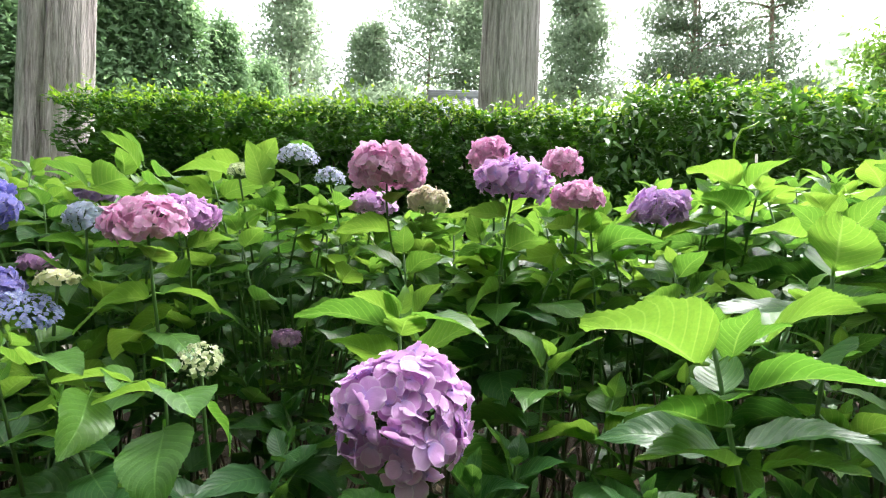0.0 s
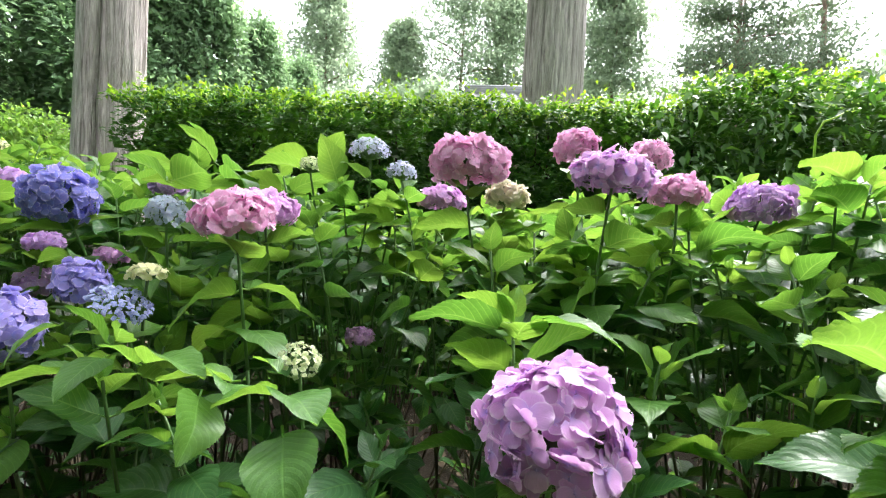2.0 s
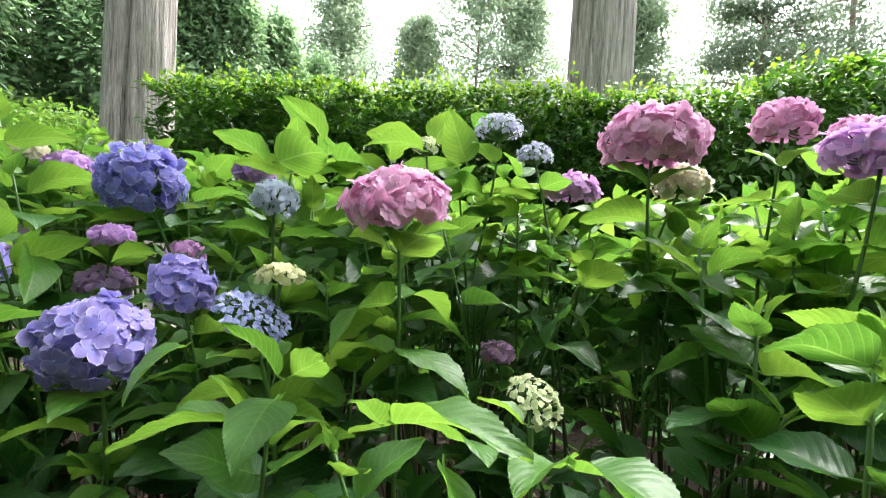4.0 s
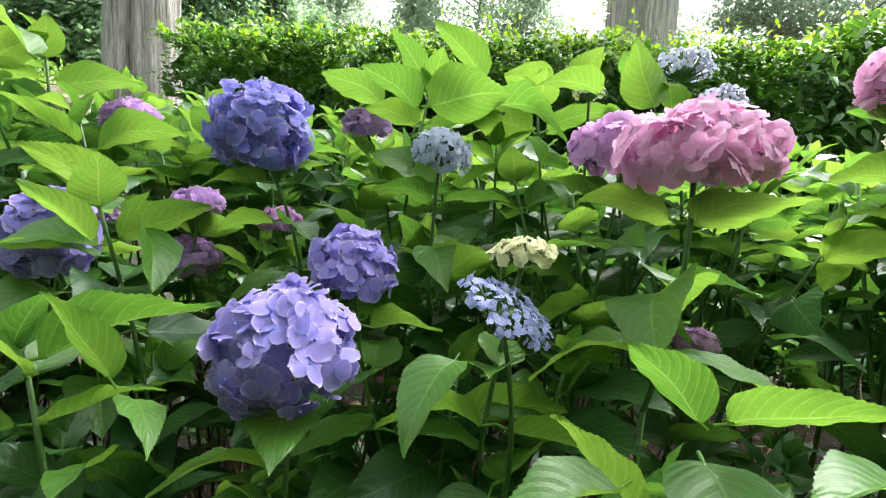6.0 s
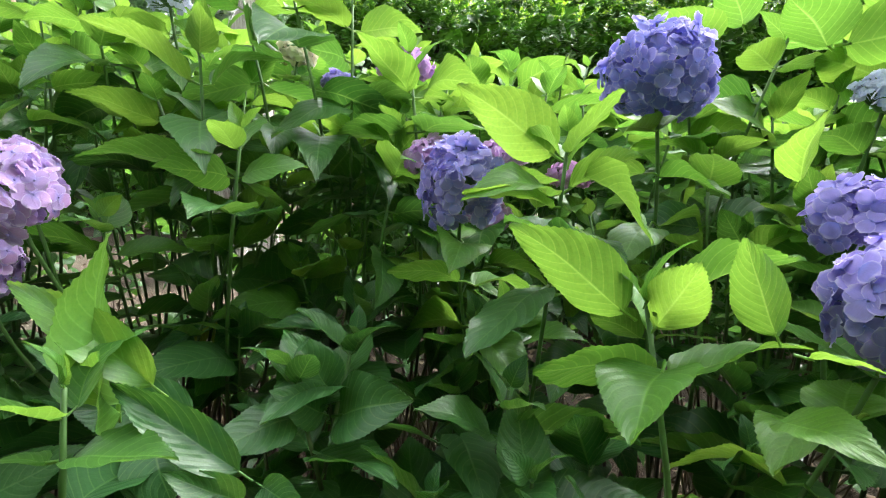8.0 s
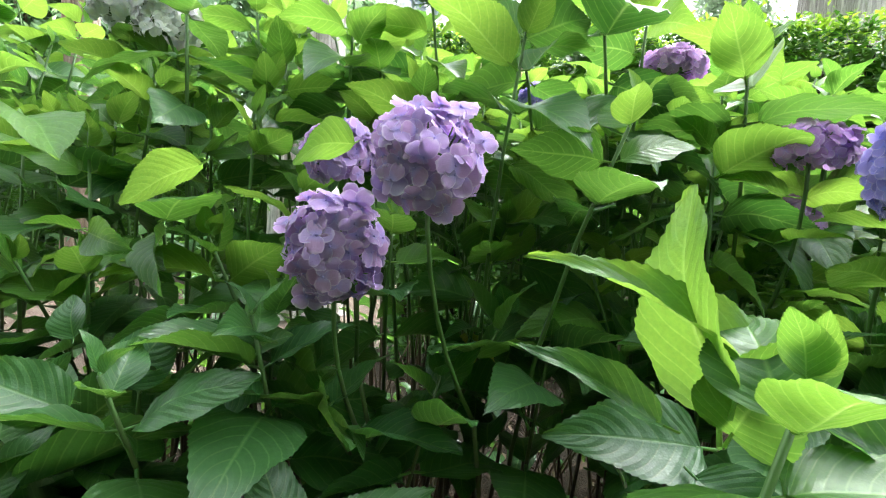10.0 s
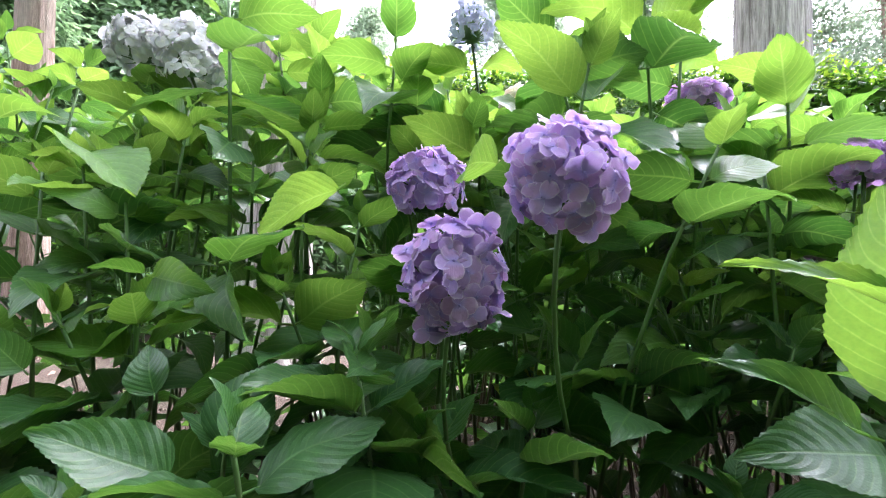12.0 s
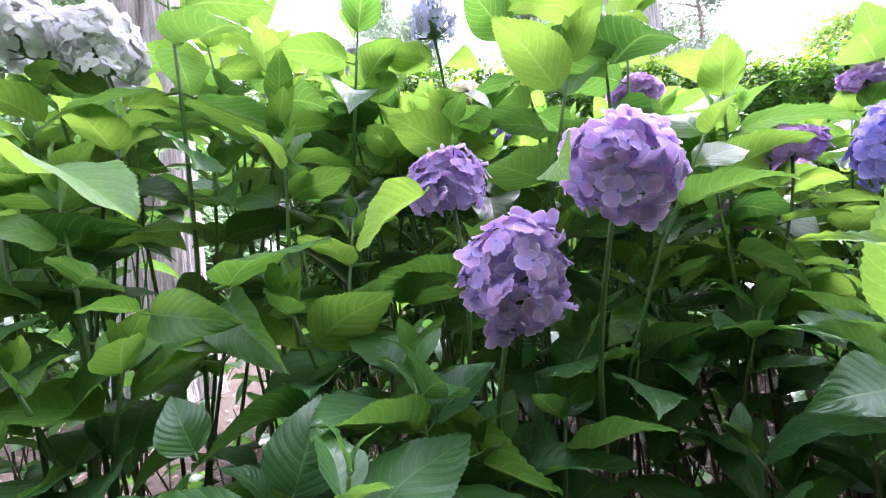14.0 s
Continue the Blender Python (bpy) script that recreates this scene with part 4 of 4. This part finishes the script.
single_leaf(near_bush(-2.25, 0.76), (-2.246, 0.765, 1.150), (-2.317, 0.727, 1.107), 0.9, 0.5, 0)
single_leaf(near_bush(-2.0, 1.25), (-2.08, 1.27, 0.835), (-1.965, 1.25, 0.82), 1.2, 0.5, 0, YELLOW_LEAF)
single_leaf(near_bush(-2.0, 1.25), (-2.09, 1.29, 0.84), (-2.06, 1.2, 0.82), 1.1, -0.3, 0, YELLOW_LEAF)


# ---- hedge ----
def hedge_leaves(rng, n, x0, x1, y0, y1, z0, z1, top_wave, ln, mat, name, droop=0.0):
    """Leaves in flat sprays on the front and top of a clipped hedge, with gaps between the sprays."""
    per = 14
    m = n // per
    x = rng.uniform(x0, x1, m)
    depth = np.abs(rng.normal(0, 0.1, m))
    zt = z1 + top_wave * np.array([noise.noise((v * 1.3, 0.0, 7.0)) for v in x])
    z = z0 + (zt - z0) * rng.random(m) ** 0.75
    front = rng.random(m) < 0.74
    bulge = 0.14 * np.array([noise.noise((a * 2.2, b * 2.2, 1.0)) + 0.6 * noise.noise((a * 6.0, b * 6.0, 1.0)) for a, b in zip(x, z)])
    y = np.where(front, y0 + depth + bulge, rng.uniform(y0, y1, m))
    z = np.where(front, z, zt - np.abs(rng.normal(0, 0.05, m)))
    c = np.repeat(np.c_[x, y, z], per, axis=0)
    q = len(c)
    way = np.repeat(np.c_[rng.normal(0, 0.7, m), np.where(front, -1.0, -0.4), rng.normal(0.1 - droop, 0.25, m)], per, axis=0)
    p = c + rng.normal(0, 1, (q, 3)) * np.array([0.055, 0.045, 0.022]) * (ln / 0.055)
    along = way + rng.normal(0, 0.55, (q, 3)) * (1, 1, 0.5)
    out = np.array([0, -0.35, 1.0]) + rng.normal(0, 0.38, (q, 3))
    return leaf_cloud(name, p, along, out, rng.uniform(0.7, 1.25, q) * ln, rng.uniform(0.42, 0.62, q) * ln, mat)


def hedge(x0, x1, y0, y1, height, leaves, label, ln=0.055, young=0, climber=0, seed=1, name="hedge"):
    g = np.random.default_rng(seed)
    r = random.Random(seed)
    t = thing(name, ((x0 + x1) / 2, (y0 + y1) / 2, 0), label, "hedge")
    o = np.array(t.location)

    def put(nm, me, lab=""):
        me.transform(Matrix.Translation(-t.location))
        q = part(nm, me, t, lab)
        q["kind"] = "stuff"

    put("foliage", hedge_leaves(g, leaves, x0, x1, y0, y1, 0.04, height, 0.1, ln, HEDGE_LEAF, "foliage"))
    if young:
        per = 9
        m = young // per
        x = g.uniform(x0, x1, m)
        lift = np.array([noise.noise((v * 3.0, 2.0, 0.0)) for v in x])
        top = height + 0.1 * np.array([noise.noise((v * 1.3, 0.0, 7.0)) for v in x])
        tall = np.where(g.random(m) < 0.12, g.uniform(0.08, 0.24, m), g.uniform(0.0, 0.06, m) + 0.03 * lift)
        base = np.c_[x, g.uniform(y0 - 0.04, y1, m), top - 0.03]
        lean = np.c_[g.normal(0, 0.35, m), g.normal(-0.15, 0.35, m), np.ones(m)] * tall[:, None]
        u = np.tile(np.linspace(0.1, 1.0, per), m)[:, None]
        p = np.repeat(base, per, axis=0) + np.repeat(lean, per, axis=0) * u + g.normal(0, 0.022, (m * per, 3))
        n = len(p)
        put("young_growth", leaf_cloud("young_growth", p, g.normal(0, 0.7, (n, 3)) + (0, -0.2, 0.35), g.normal(0, 0.45, (n, 3)) + (0, -0.3, 0.9), g.uniform(0.032, 0.055, n), g.uniform(0.018, 0.03, n), YOUNG_LEAF), "bright new leaves along the clipped top")
    if climber:
        c = g.uniform((1.0, y0 - 0.2, 1.0), (x1, y0 + 0.05, height - 0.1), (climber // 9, 3))
        p = np.repeat(c, 9, axis=0) + g.normal(0, 0.11, (len(c) * 9, 3)) * (1, 0.5, 1)
        n = len(p)
        put("hanging_sprays", leaf_cloud("hanging_sprays", p, g.normal(0, 0.5, (n, 3)) + (0, -0.4, -0.6), g.normal(0, 0.4, (n, 3)) + (0, -1, 0.6), g.uniform(0.08, 0.13, n), g.uniform(0.03, 0.05, n), CLIMBER_LEAF), "long drooping green leaves")
    pieces = []
    k = x0 + 0.15
    while k < x1:
        yb = (y0 + y1) / 2 + r.uniform(-0.1, 0.1)
        zt = height - 0.15
        pieces.append(tube(bend((k, yb, -0.02), (k + r.uniform(-0.15, 0.15), yb, zt), (r.uniform(-0.05, 0.05), 0, 0)), [0.028, 0.025, 0.022, 0.02, 0.016, 0.012, 0.008], 6))
        for q in range(7):
            z = r.uniform(0.3, zt)
            pieces.append(tube([(k, yb, z), (k + r.uniform(-0.2, 0.2), yb + r.uniform(-0.25, 0.2), z + r.uniform(0.05, 0.25)), (k + r.uniform(-0.3, 0.3), yb + r.uniform(-0.4, 0.3), z + r.uniform(0.1, 0.4))], [0.01, 0.008, 0.004], 4))
        k += r.uniform(0.3, 0.45)
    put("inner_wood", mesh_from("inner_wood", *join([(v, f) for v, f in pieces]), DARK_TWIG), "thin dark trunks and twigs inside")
    n = int(leaves * 0.6)
    p = np.c_[g.uniform(x0, x1, n), g.uniform(y0 + 0.15, y1, n), g.uniform(0.06, height - 0.1, n)]
    put("inner_leaves", leaf_cloud("inner_leaves", p, g.normal(size=(n, 3)), g.normal(0, 0.6, (n, 3)) + (0, -1, 0.3), np.full(n, ln * 2.2), np.full(n, ln * 1.5), HEDGE_LEAF))
    return t


hedge(-3.05, 1.3, 3.45, 4.25, 2.32, 24000, "clipped dark green evergreen hedge with fresh tips", young=7000, seed=2)
hedge(1.3, 7.5, 3.4, 4.25, 2.47, 28000, "taller loose green hedge with drooping leaf sprays", ln=0.06, young=8000, climber=3600, seed=3)
hedge(-12.0, -4.9, 6.3, 7.2, 2.2, 12000, "low clipped green hedge behind the trunk", ln=0.08, young=3000, seed=4)


# ---- big trunks ----
def bark_trunk(name, x, y, radius, height, label, mat, seed, lean=(0, 0), flare=0.28, crown_mat=None, groove=None):
    t = thing(name, (x, y, 0), label, "tree")
    n, m = 180, 70
    verts = []
    for j in range(m + 1):
        h = height * (j / m) ** 1.35
        rad = radius * (1 - 0.45 * h / height) * (1 + flare * math.exp(-h / 0.5))
        for i in range(n):
            w = 2 * math.pi * i / n
            cx, sy = math.cos(w), math.sin(w)
            rid = noise.noise((cx * 6 + seed, sy * 6, h * 0.3)) + 0.9 * noise.noise((cx * 17, sy * 17 + seed, h * 0.5))
            rd = rad * (1 + 0.035 * rid + 0.06 * noise.noise((cx * 1.6, sy * 1.6 + seed, h * 0.25)))
            if groove:
                rd *= 1 - 0.16 * math.exp(-((w - groove - 0.03 * math.sin(h * 2)) / 0.1) ** 2)
            if h < 1.2:
                rd *= 1 + 0.12 * (1 - h / 1.2) * math.sin(5 * w + seed)
            verts.append((rd * cx + lean[0] * h, rd * sy + lean[1] * h, h - 0.05))
    faces = [(j * n + i, j * n + (i + 1) % n, (j + 1) * n + (i + 1) % n, (j + 1) * n + i) for j in range(m) for i in range(n)]
    part("trunk", mesh_from("trunk", verts, faces, mat), t)
    if crown_mat:
        g = np.random.default_rng(seed)
        r = random.Random(seed)
        p, limbs = [], []
        for k in range(46):
            z = r.uniform(height * 0.55, height * 1.02)
            a = r.uniform(0, 6.3)
            ln = (1.12 - z / height) * 5 + 0.5
            end = Vector((math.cos(a) * ln + lean[0] * z, math.sin(a) * ln + lean[1] * z, z - 0.2 * ln))
            limbs.append(tube(bend((lean[0] * z, lean[1] * z, z), end, (0, 0, 0.15)), [0.07, 0.06, 0.05, 0.04, 0.03, 0.02, 0.012], 5))
            for q in range(8):
                c = Vector((lean[0] * z, lean[1] * z, z)).lerp(end, r.uniform(0.35, 1.05))
                p.append(g.normal(0, 0.28, (26, 3)) + np.array(c))
        p = np.concatenate(p)
        n = len(p)
        part("limbs", mesh_from("limbs", *join(limbs), mat), t)
        o = part("crown", leaf_cloud("crown", p, g.normal(0, 0.6, (n, 3)) + (0, 0, -0.5), g.normal(0, 0.6, (n, 3)) + (0, 0, 1), g.uniform(0.15, 0.3, n), g.uniform(0.06, 0.13, n), crown_mat), t)
        o["kind"] = "stuff"
    return t


bark_trunk("cedar_tree", -4.33, 4.94, 0.36, 15, "old cedar with furrowed grey bark and mossy side", LICHEN_BARK, 1, (0.012, 0), 0.3, HAZY_CYPRESS_LEAF, 4.97)
bark_trunk("cedar_tree", 0.51, 5.1, 0.335, 16, "straight cedar trunk with fibrous grey bark", BARK, 2, (0.014, 0), 0.25, HAZY_CYPRESS_LEAF)
bark_trunk("cedar_tree", -7.2, 5.0, 0.2, 12, "slimmer reddish brown tree trunk", RED_BARK, 3, (0, 0), 0.25, HAZY_CYPRESS_LEAF)


# ---- distant trees ----
def clumped(g, centres, per, sigma):
    return np.repeat(centres, per, axis=0) + g.normal(0, 1, (len(centres) * per, 3)) * sigma


def limbed(r, height, spread_r, low, count, radius):
    """A tapered trunk and limbs; gives the mesh and the limb ends."""
    pieces = [tube(bend((0, 0, -0.1), (r.uniform(-0.3, 0.3), 0, height), (r.uniform(-0.15, 0.15), 0, 0), 8), [radius * (1 - 0.11 * k) for k in range(9)], 8)]
    ends = []
    for k in range(count):
        z = height * r.uniform(low, 0.98)
        a = r.uniform(0, 6.3)
        u = (z / height - low) / (1 - low)
        ln = spread_r * (1.1 - 0.75 * u) * r.uniform(0.35, 1.15) + 0.2
        e = Vector((math.cos(a) * ln, math.sin(a) * ln, z + ln * r.uniform(-0.1, 0.35)))
        pieces.append(tube(bend((0, 0, z), e, (0, 0, 0.1 * ln), 4), [radius * 0.28, radius * 0.22, radius * 0.16, radius * 0.1, radius * 0.05], 5))
        for q in range(6):
            ends.append(Vector((0, 0, z)).lerp(e, r.uniform(0.45, 1.05)))
    return join(pieces), np.array([tuple(e) for e in ends])


def far_tree(name, x, y, height, spread_r, label, mat, bark, seed, low=0.3, limbs=40, per=52, sigma=(0.35, 0.35, 0.22), leaf=0.22, wide=0.5, radius=0.16, droop=0.0, full=0):
    g = np.random.default_rng(seed)
    r = random.Random(seed)
    t = thing(name, (x, y, 0), label, "tree", "trees beyond the hedge")
    geo, ends = limbed(r, height, spread_r, low, limbs, radius)
    part("trunk", mesh_from("trunk", *geo, bark), t)
    if full:
        z = height * (low + (1 - low) * g.random(full) ** 0.9)
        a = g.uniform(0, 6.3, full)
        wave = np.array([noise.noise((math.cos(v) * 1.3 + seed, math.sin(v) * 1.3, h * 0.7)) for v, h in zip(a, z)])
        rr = spread_r * (1.02 - (z / height) ** 2.4) * (0.9 + 0.7 * wave) * np.sqrt(g.random(full)) + 0.1
        ends = np.c_[rr * np.cos(a), rr * np.sin(a), z]
    p = clumped(g, ends, per, np.array(sigma))
    n = len(p)
    o = part("crown", leaf_cloud("crown", p, g.normal(0, 0.8, (n, 3)) + (0, 0, -droop), g.normal(0, 0.6, (n, 3)) + (0, -0.4, 0.8), g.uniform(0.6, 1.3, n) * leaf, g.uniform(0.6, 1.2, n) * leaf * wide, mat), t)
    o["kind"] = "stuff"
    return t


def cypress(x, y, height, radius, seed, label="dense tall cypress with a pointed green crown", per=42, fine=1.0):
    g = np.random.default_rng(seed)
    r = random.Random(seed)
    t = thing("cypress_tree", (x, y, 0), label, "tree", "cypresses beyond the hedge")
    part("trunk", mesh_from("trunk", *tube(bend((0, 0, -0.1), (0, 0, height * 0.95), (0, 0, 0), 4), [0.2, 0.17, 0.13, 0.08, 0.03], 8), RED_BARK), t)
    n = 340
    z = height * (0.06 + 0.94 * g.random(n) ** 0.85)
    a = g.uniform(0, 6.3, n)
    rr = radius * np.clip(1.02 - (z / height) ** 1.8, 0.05, 1) * g.uniform(0.72, 1.05, n) * (1 + 0.22 * np.sin(a * 3 + seed + z))
    c = np.c_[rr * np.cos(a), rr * np.sin(a), z]
    p = clumped(g, c, per, np.array([0.22, 0.22, 0.3]) * radius / 1.8)
    q = len(p)
    out = p * (1, 1, 0)
    o = part("crown", leaf_cloud("crown", p, out * 0.6 + g.normal(0, 0.5, (q, 3)) + (0, 0, -0.3), g.normal(0, 0.5, (q, 3)) + out + (0, 0, 0.8), g.uniform(0.12, 0.3, q) * fine * radius / 1.6, g.uniform(0.07, 0.14, q) * fine * radius / 1.6, HAZY_CYPRESS_LEAF), t)
    o["kind"] = "stuff"
    return t


for k, (x, y, h, rad) in enumerate([(-11.8, 14, 13, 2.7), (-9.5, 15, 10.0, 2.3), (-8.3, 16.5, 8.4, 1.9), (-7.4, 18, 7.6, 1.7), (-15, 13, 13, 3.0), (-19, 12, 13, 3.2), (-23, 10, 13, 3.2), (-14, 9.5, 11, 2.4)]):
    near = k < 5 or k == 7
    cypress(x, y, h, rad, 50 + k, per=90 if near else 22, fine=0.72 if near else 1.4)

AIRY = dict(per=42, leaf=0.24, sigma=(0.36, 0.36, 0.2), full=520)
far_tree("broadleaf_tree", -8.6, 24, 14.2, 4.0, "airy broadleaf tree against the white sky", HAZY_TREE_LEAF, RED_BARK, 61, low=0.15, limbs=30, **AIRY)
far_tree("broadleaf_tree", -4.9, 26, 13.0, 3.6, "feathery green tree with a thin top", HAZY_TREE_LEAF, RED_BARK, 69, low=0.15, limbs=30, **AIRY)
far_tree("broadleaf_tree", -1.7, 26, 17.5, 4.4, "open feathery green tree with a brown trunk", HAZY_TREE_LEAF, RED_BARK, 62, low=0.2, limbs=30, **AIRY)
far_tree("broadleaf_tree", 1.0, 27, 15.5, 3.4, "open green tree beside the roof", HAZY_TREE_LEAF, RED_BARK, 63, low=0.2, limbs=30, **AIRY)
far_tree("broadleaf_tree", 5.4, 22, 14.5, 2.7, "thin leafy tree with open crown", HAZY_TREE_LEAF, RED_BARK, 64, low=0.2, limbs=30, **AIRY)
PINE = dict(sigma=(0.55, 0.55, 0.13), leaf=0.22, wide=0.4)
far_tree("pine_tree", 9.9, 20, 16.0, 2.9, "tall pine with bare trunk and layered branches", HAZY_PINE_LEAF, RED_BARK, 65, low=0.4, limbs=36, per=70, radius=0.2, **PINE)
far_tree("pine_tree", 10.5, 20.6, 15.0, 2.2, "slim pine standing close beside another", HAZY_PINE_LEAF, RED_BARK, 66, low=0.48, limbs=20, per=50, radius=0.16, **PINE)
far_tree("pine_tree", 13.1, 20, 16.0, 3.2, "wide pine with flat layers of needles", HAZY_PINE_LEAF, RED_BARK, 67, low=0.38, limbs=34, per=70, radius=0.22, **PINE)
far_tree("maple_tree", 10.9, 11.5, 6.9, 1.9, "yellowish green maple beyond the hedge", SHRUB_LEAF, RED_BARK, 68, low=0.25, limbs=50, per=44, leaf=0.15, sigma=(0.35, 0.35, 0.15))
for k, (x, y, h, s) in enumerate([(-9.4, 9.0, 3.3, 1.5), (-11.6, 9.6, 3.7, 1.7), (-7.7, 9.8, 2.9, 1.2), (-13.8, 9.0, 3.6, 1.8), (-3.9, 20, 7.4, 2.0), (-0.6, 21, 7.8, 2.0), (-6.0, 19, 6.8, 1.9), (-2.2, 18, 7.0, 1.7), (5.0, 20, 6.4, 2.0), (8.5, 21, 5.8, 2.2), (12.0, 18, 7.4, 2.4), (15.5, 17, 8.4, 2.8), (19.0, 17, 9.0, 3.0)]):
    shrub = k < 4
    far_tree("garden_shrub" if shrub else "small_tree", x, y, h, s, "rounded bright green garden shrub" if shrub else "leafy green tree beyond the hedge", SHRUB_LEAF if shrub else HAZY_TREE_LEAF, RED_BARK, 80 + k, low=0.1, limbs=30, per=44, leaf=0.14 if shrub else 0.2, sigma=(0.3, 0.3, 0.2), radius=0.08, full=230)


# ---- far woods that close the view ----
g = np.random.default_rng(9)
n = 26000
ang = g.uniform(-1.35, 1.35, n)
dist = g.uniform(44, 62, n)
top = 15.0 + 5.5 * np.array([noise.noise((math.sin(a) * 9, 0.3, 0.5)) + 0.5 * noise.noise((math.sin(a) * 31, 0.3, 0.5)) for a in ang])
p = np.c_[dist * np.sin(ang), dist * np.cos(ang), g.random(n) * top]
ob = new("far_woods", leaf_cloud("far_woods", p, g.normal(size=(n, 3)), g.normal(size=(n, 3)) + (0, 0, 0.6), g.uniform(0.6, 1.3, n), g.uniform(0.4, 0.9, n), HAZY_TREE_LEAF))
tagged(ob, "distant green woodland round the garden", "woods", kind="stuff")


# ---- tiled roof beyond the hedge ----
def temple():
    t = thing("temple_building", (0.45, 9.6, 0), "low building with a grey tiled roof", "building")
    w, d, eave, ridge = 1.0, 1.3, 3.5, 4.2

    def box(x0, x1, y0, y1, z0, z1):
        v = [(x, y, z) for z in (z0, z1) for y in (y0, y1) for x in (x0, x1)]
        return v, [(0, 2, 3, 1), (4, 5, 7, 6), (0, 1, 5, 4), (2, 6, 7, 3), (0, 4, 6, 2), (1, 3, 7, 5)]

    part("wall", mesh_from("wall", *box(-w + 0.25, w - 0.25, -d + 0.4, d - 0.4, 0, eave), PLASTER, smooth=False), t)
    for x in (-w + 0.25, 0.0, w - 0.25):
        part("post", mesh_from("post", *box(x - 0.08, x + 0.08, -d + 0.3, -d + 0.396, 0, eave), TIMBER, smooth=False), t)
    v = [(-w, -d, eave - 0.08), (w, -d, eave - 0.08), (w, 0, ridge - 0.06), (-w, 0, ridge - 0.06), (-w, d, eave - 0.08), (w, d, eave - 0.08)]
    v += [(x, y, z + 0.06) for x, y, z in v]
    roof = part("roof", mesh_from("roof", v, [(0, 3, 2, 1), (3, 4, 5, 2), (6, 7, 8, 9), (9, 8, 11, 10), (0, 1, 7, 6), (4, 10, 11, 5), (0, 6, 9, 3), (3, 9, 10, 4), (1, 2, 8, 7), (2, 5, 11, 8)], TIMBER, smooth=False), t)
    # one pantile, arched across, copied over both slopes
    tv, tf = [], []
    for j, (yy, zz) in enumerate(((0, 0.03), (0.34, 0.0))):
        for i in range(7):
            u = i / 6
            tv.append((u * 0.3 - 0.15, yy, zz + 0.06 * math.sin(math.pi * u) ** 2 + 0.012))
    for i in range(6):
        tf.append((i, i + 1, i + 8, i + 7))
    tv += [(x, y, z - 0.03) for x, y, z in tv[:7]]
    tf += [(i + 1, i, i + 14, i + 15) for i in range(6)]
    tile = mesh_from("roof_tile", tv, tf, TILE)
    slope = math.atan2(ridge - eave, d)
    for row in range(8):
        for col in range(10):
            s = row * 0.185
            m = Matrix.Translation((-w + 0.1 + col * 0.2, -d + s * math.cos(slope), eave + s * math.sin(slope))) @ Matrix.Rotation(slope, 4, "X") @ Matrix.Scale(0.67, 4)
            part("roof_tile", tile, roof, m=m)
    pieces = [tube([(-w - 0.05, 0, ridge + 0.04 + 0.05 * k), (w + 0.05, 0, ridge + 0.04 + 0.05 * k)], [0.08 - 0.015 * k] * 2, 10) for k in range(3)]
    part("ridge", mesh_from("ridge", *join(pieces), TILE), t, "stacked grey ridge tiles")


temple()


# ---- unseen woods and hedge added at the walker's back to shade the bed's near side ----
for k, (x, y, h, rad) in enumerate([(-7.5, -4.2, 10, 2.4), (-4.6, -3.8, 11, 2.2), (-2.0, -4.0, 10.5, 2.2), (0.8, -3.8, 11, 2.2), (3.6, -4.0, 10, 2.2), (6.5, -4.2, 10, 2.2)]):
    cypress(x, y, h, rad, 150 + k, per=25, fine=1.6)
# added out of view as well, to keep low light off the bed
hedge(-7.0, 4.5, -2.3, -1.5, 2.4, 9000, "unseen evergreen hedge added behind the walker to block light", ln=0.1, seed=6)


# ---- a pale climbing tip and a dry stalk before the hedge ----
t = thing("climber_tip", (1.30, 2.19, 0), "pale green curling vine tip on a thin stalk", "vine")
part("stalk", mesh_from("stalk", *tube([(0, 0, 0), (0.02, 0, 0.8), (0, 0, 1.43), (0.01, 0, 1.82), (0.04, 0, 1.88), (0.09, 0, 1.90), (0.12, 0, 1.92)], [0.006, 0.006, 0.005, 0.005, 0.005, 0.004, 0.003], 6), YOUNG_LEAF), t)
t = thing("dry_stalk", (1.69, 2.60, 0), "thin grey dry stalk standing before the hedge", "stalk")
part("stalk", mesh_from("stalk", *tube(bend((0, 0, 0), (-0.02, 0, 1.85), (0.01, 0, 0)), [0.009, 0.009, 0.008, 0.008, 0.007, 0.007, 0.006], 6), PLASTER), t)
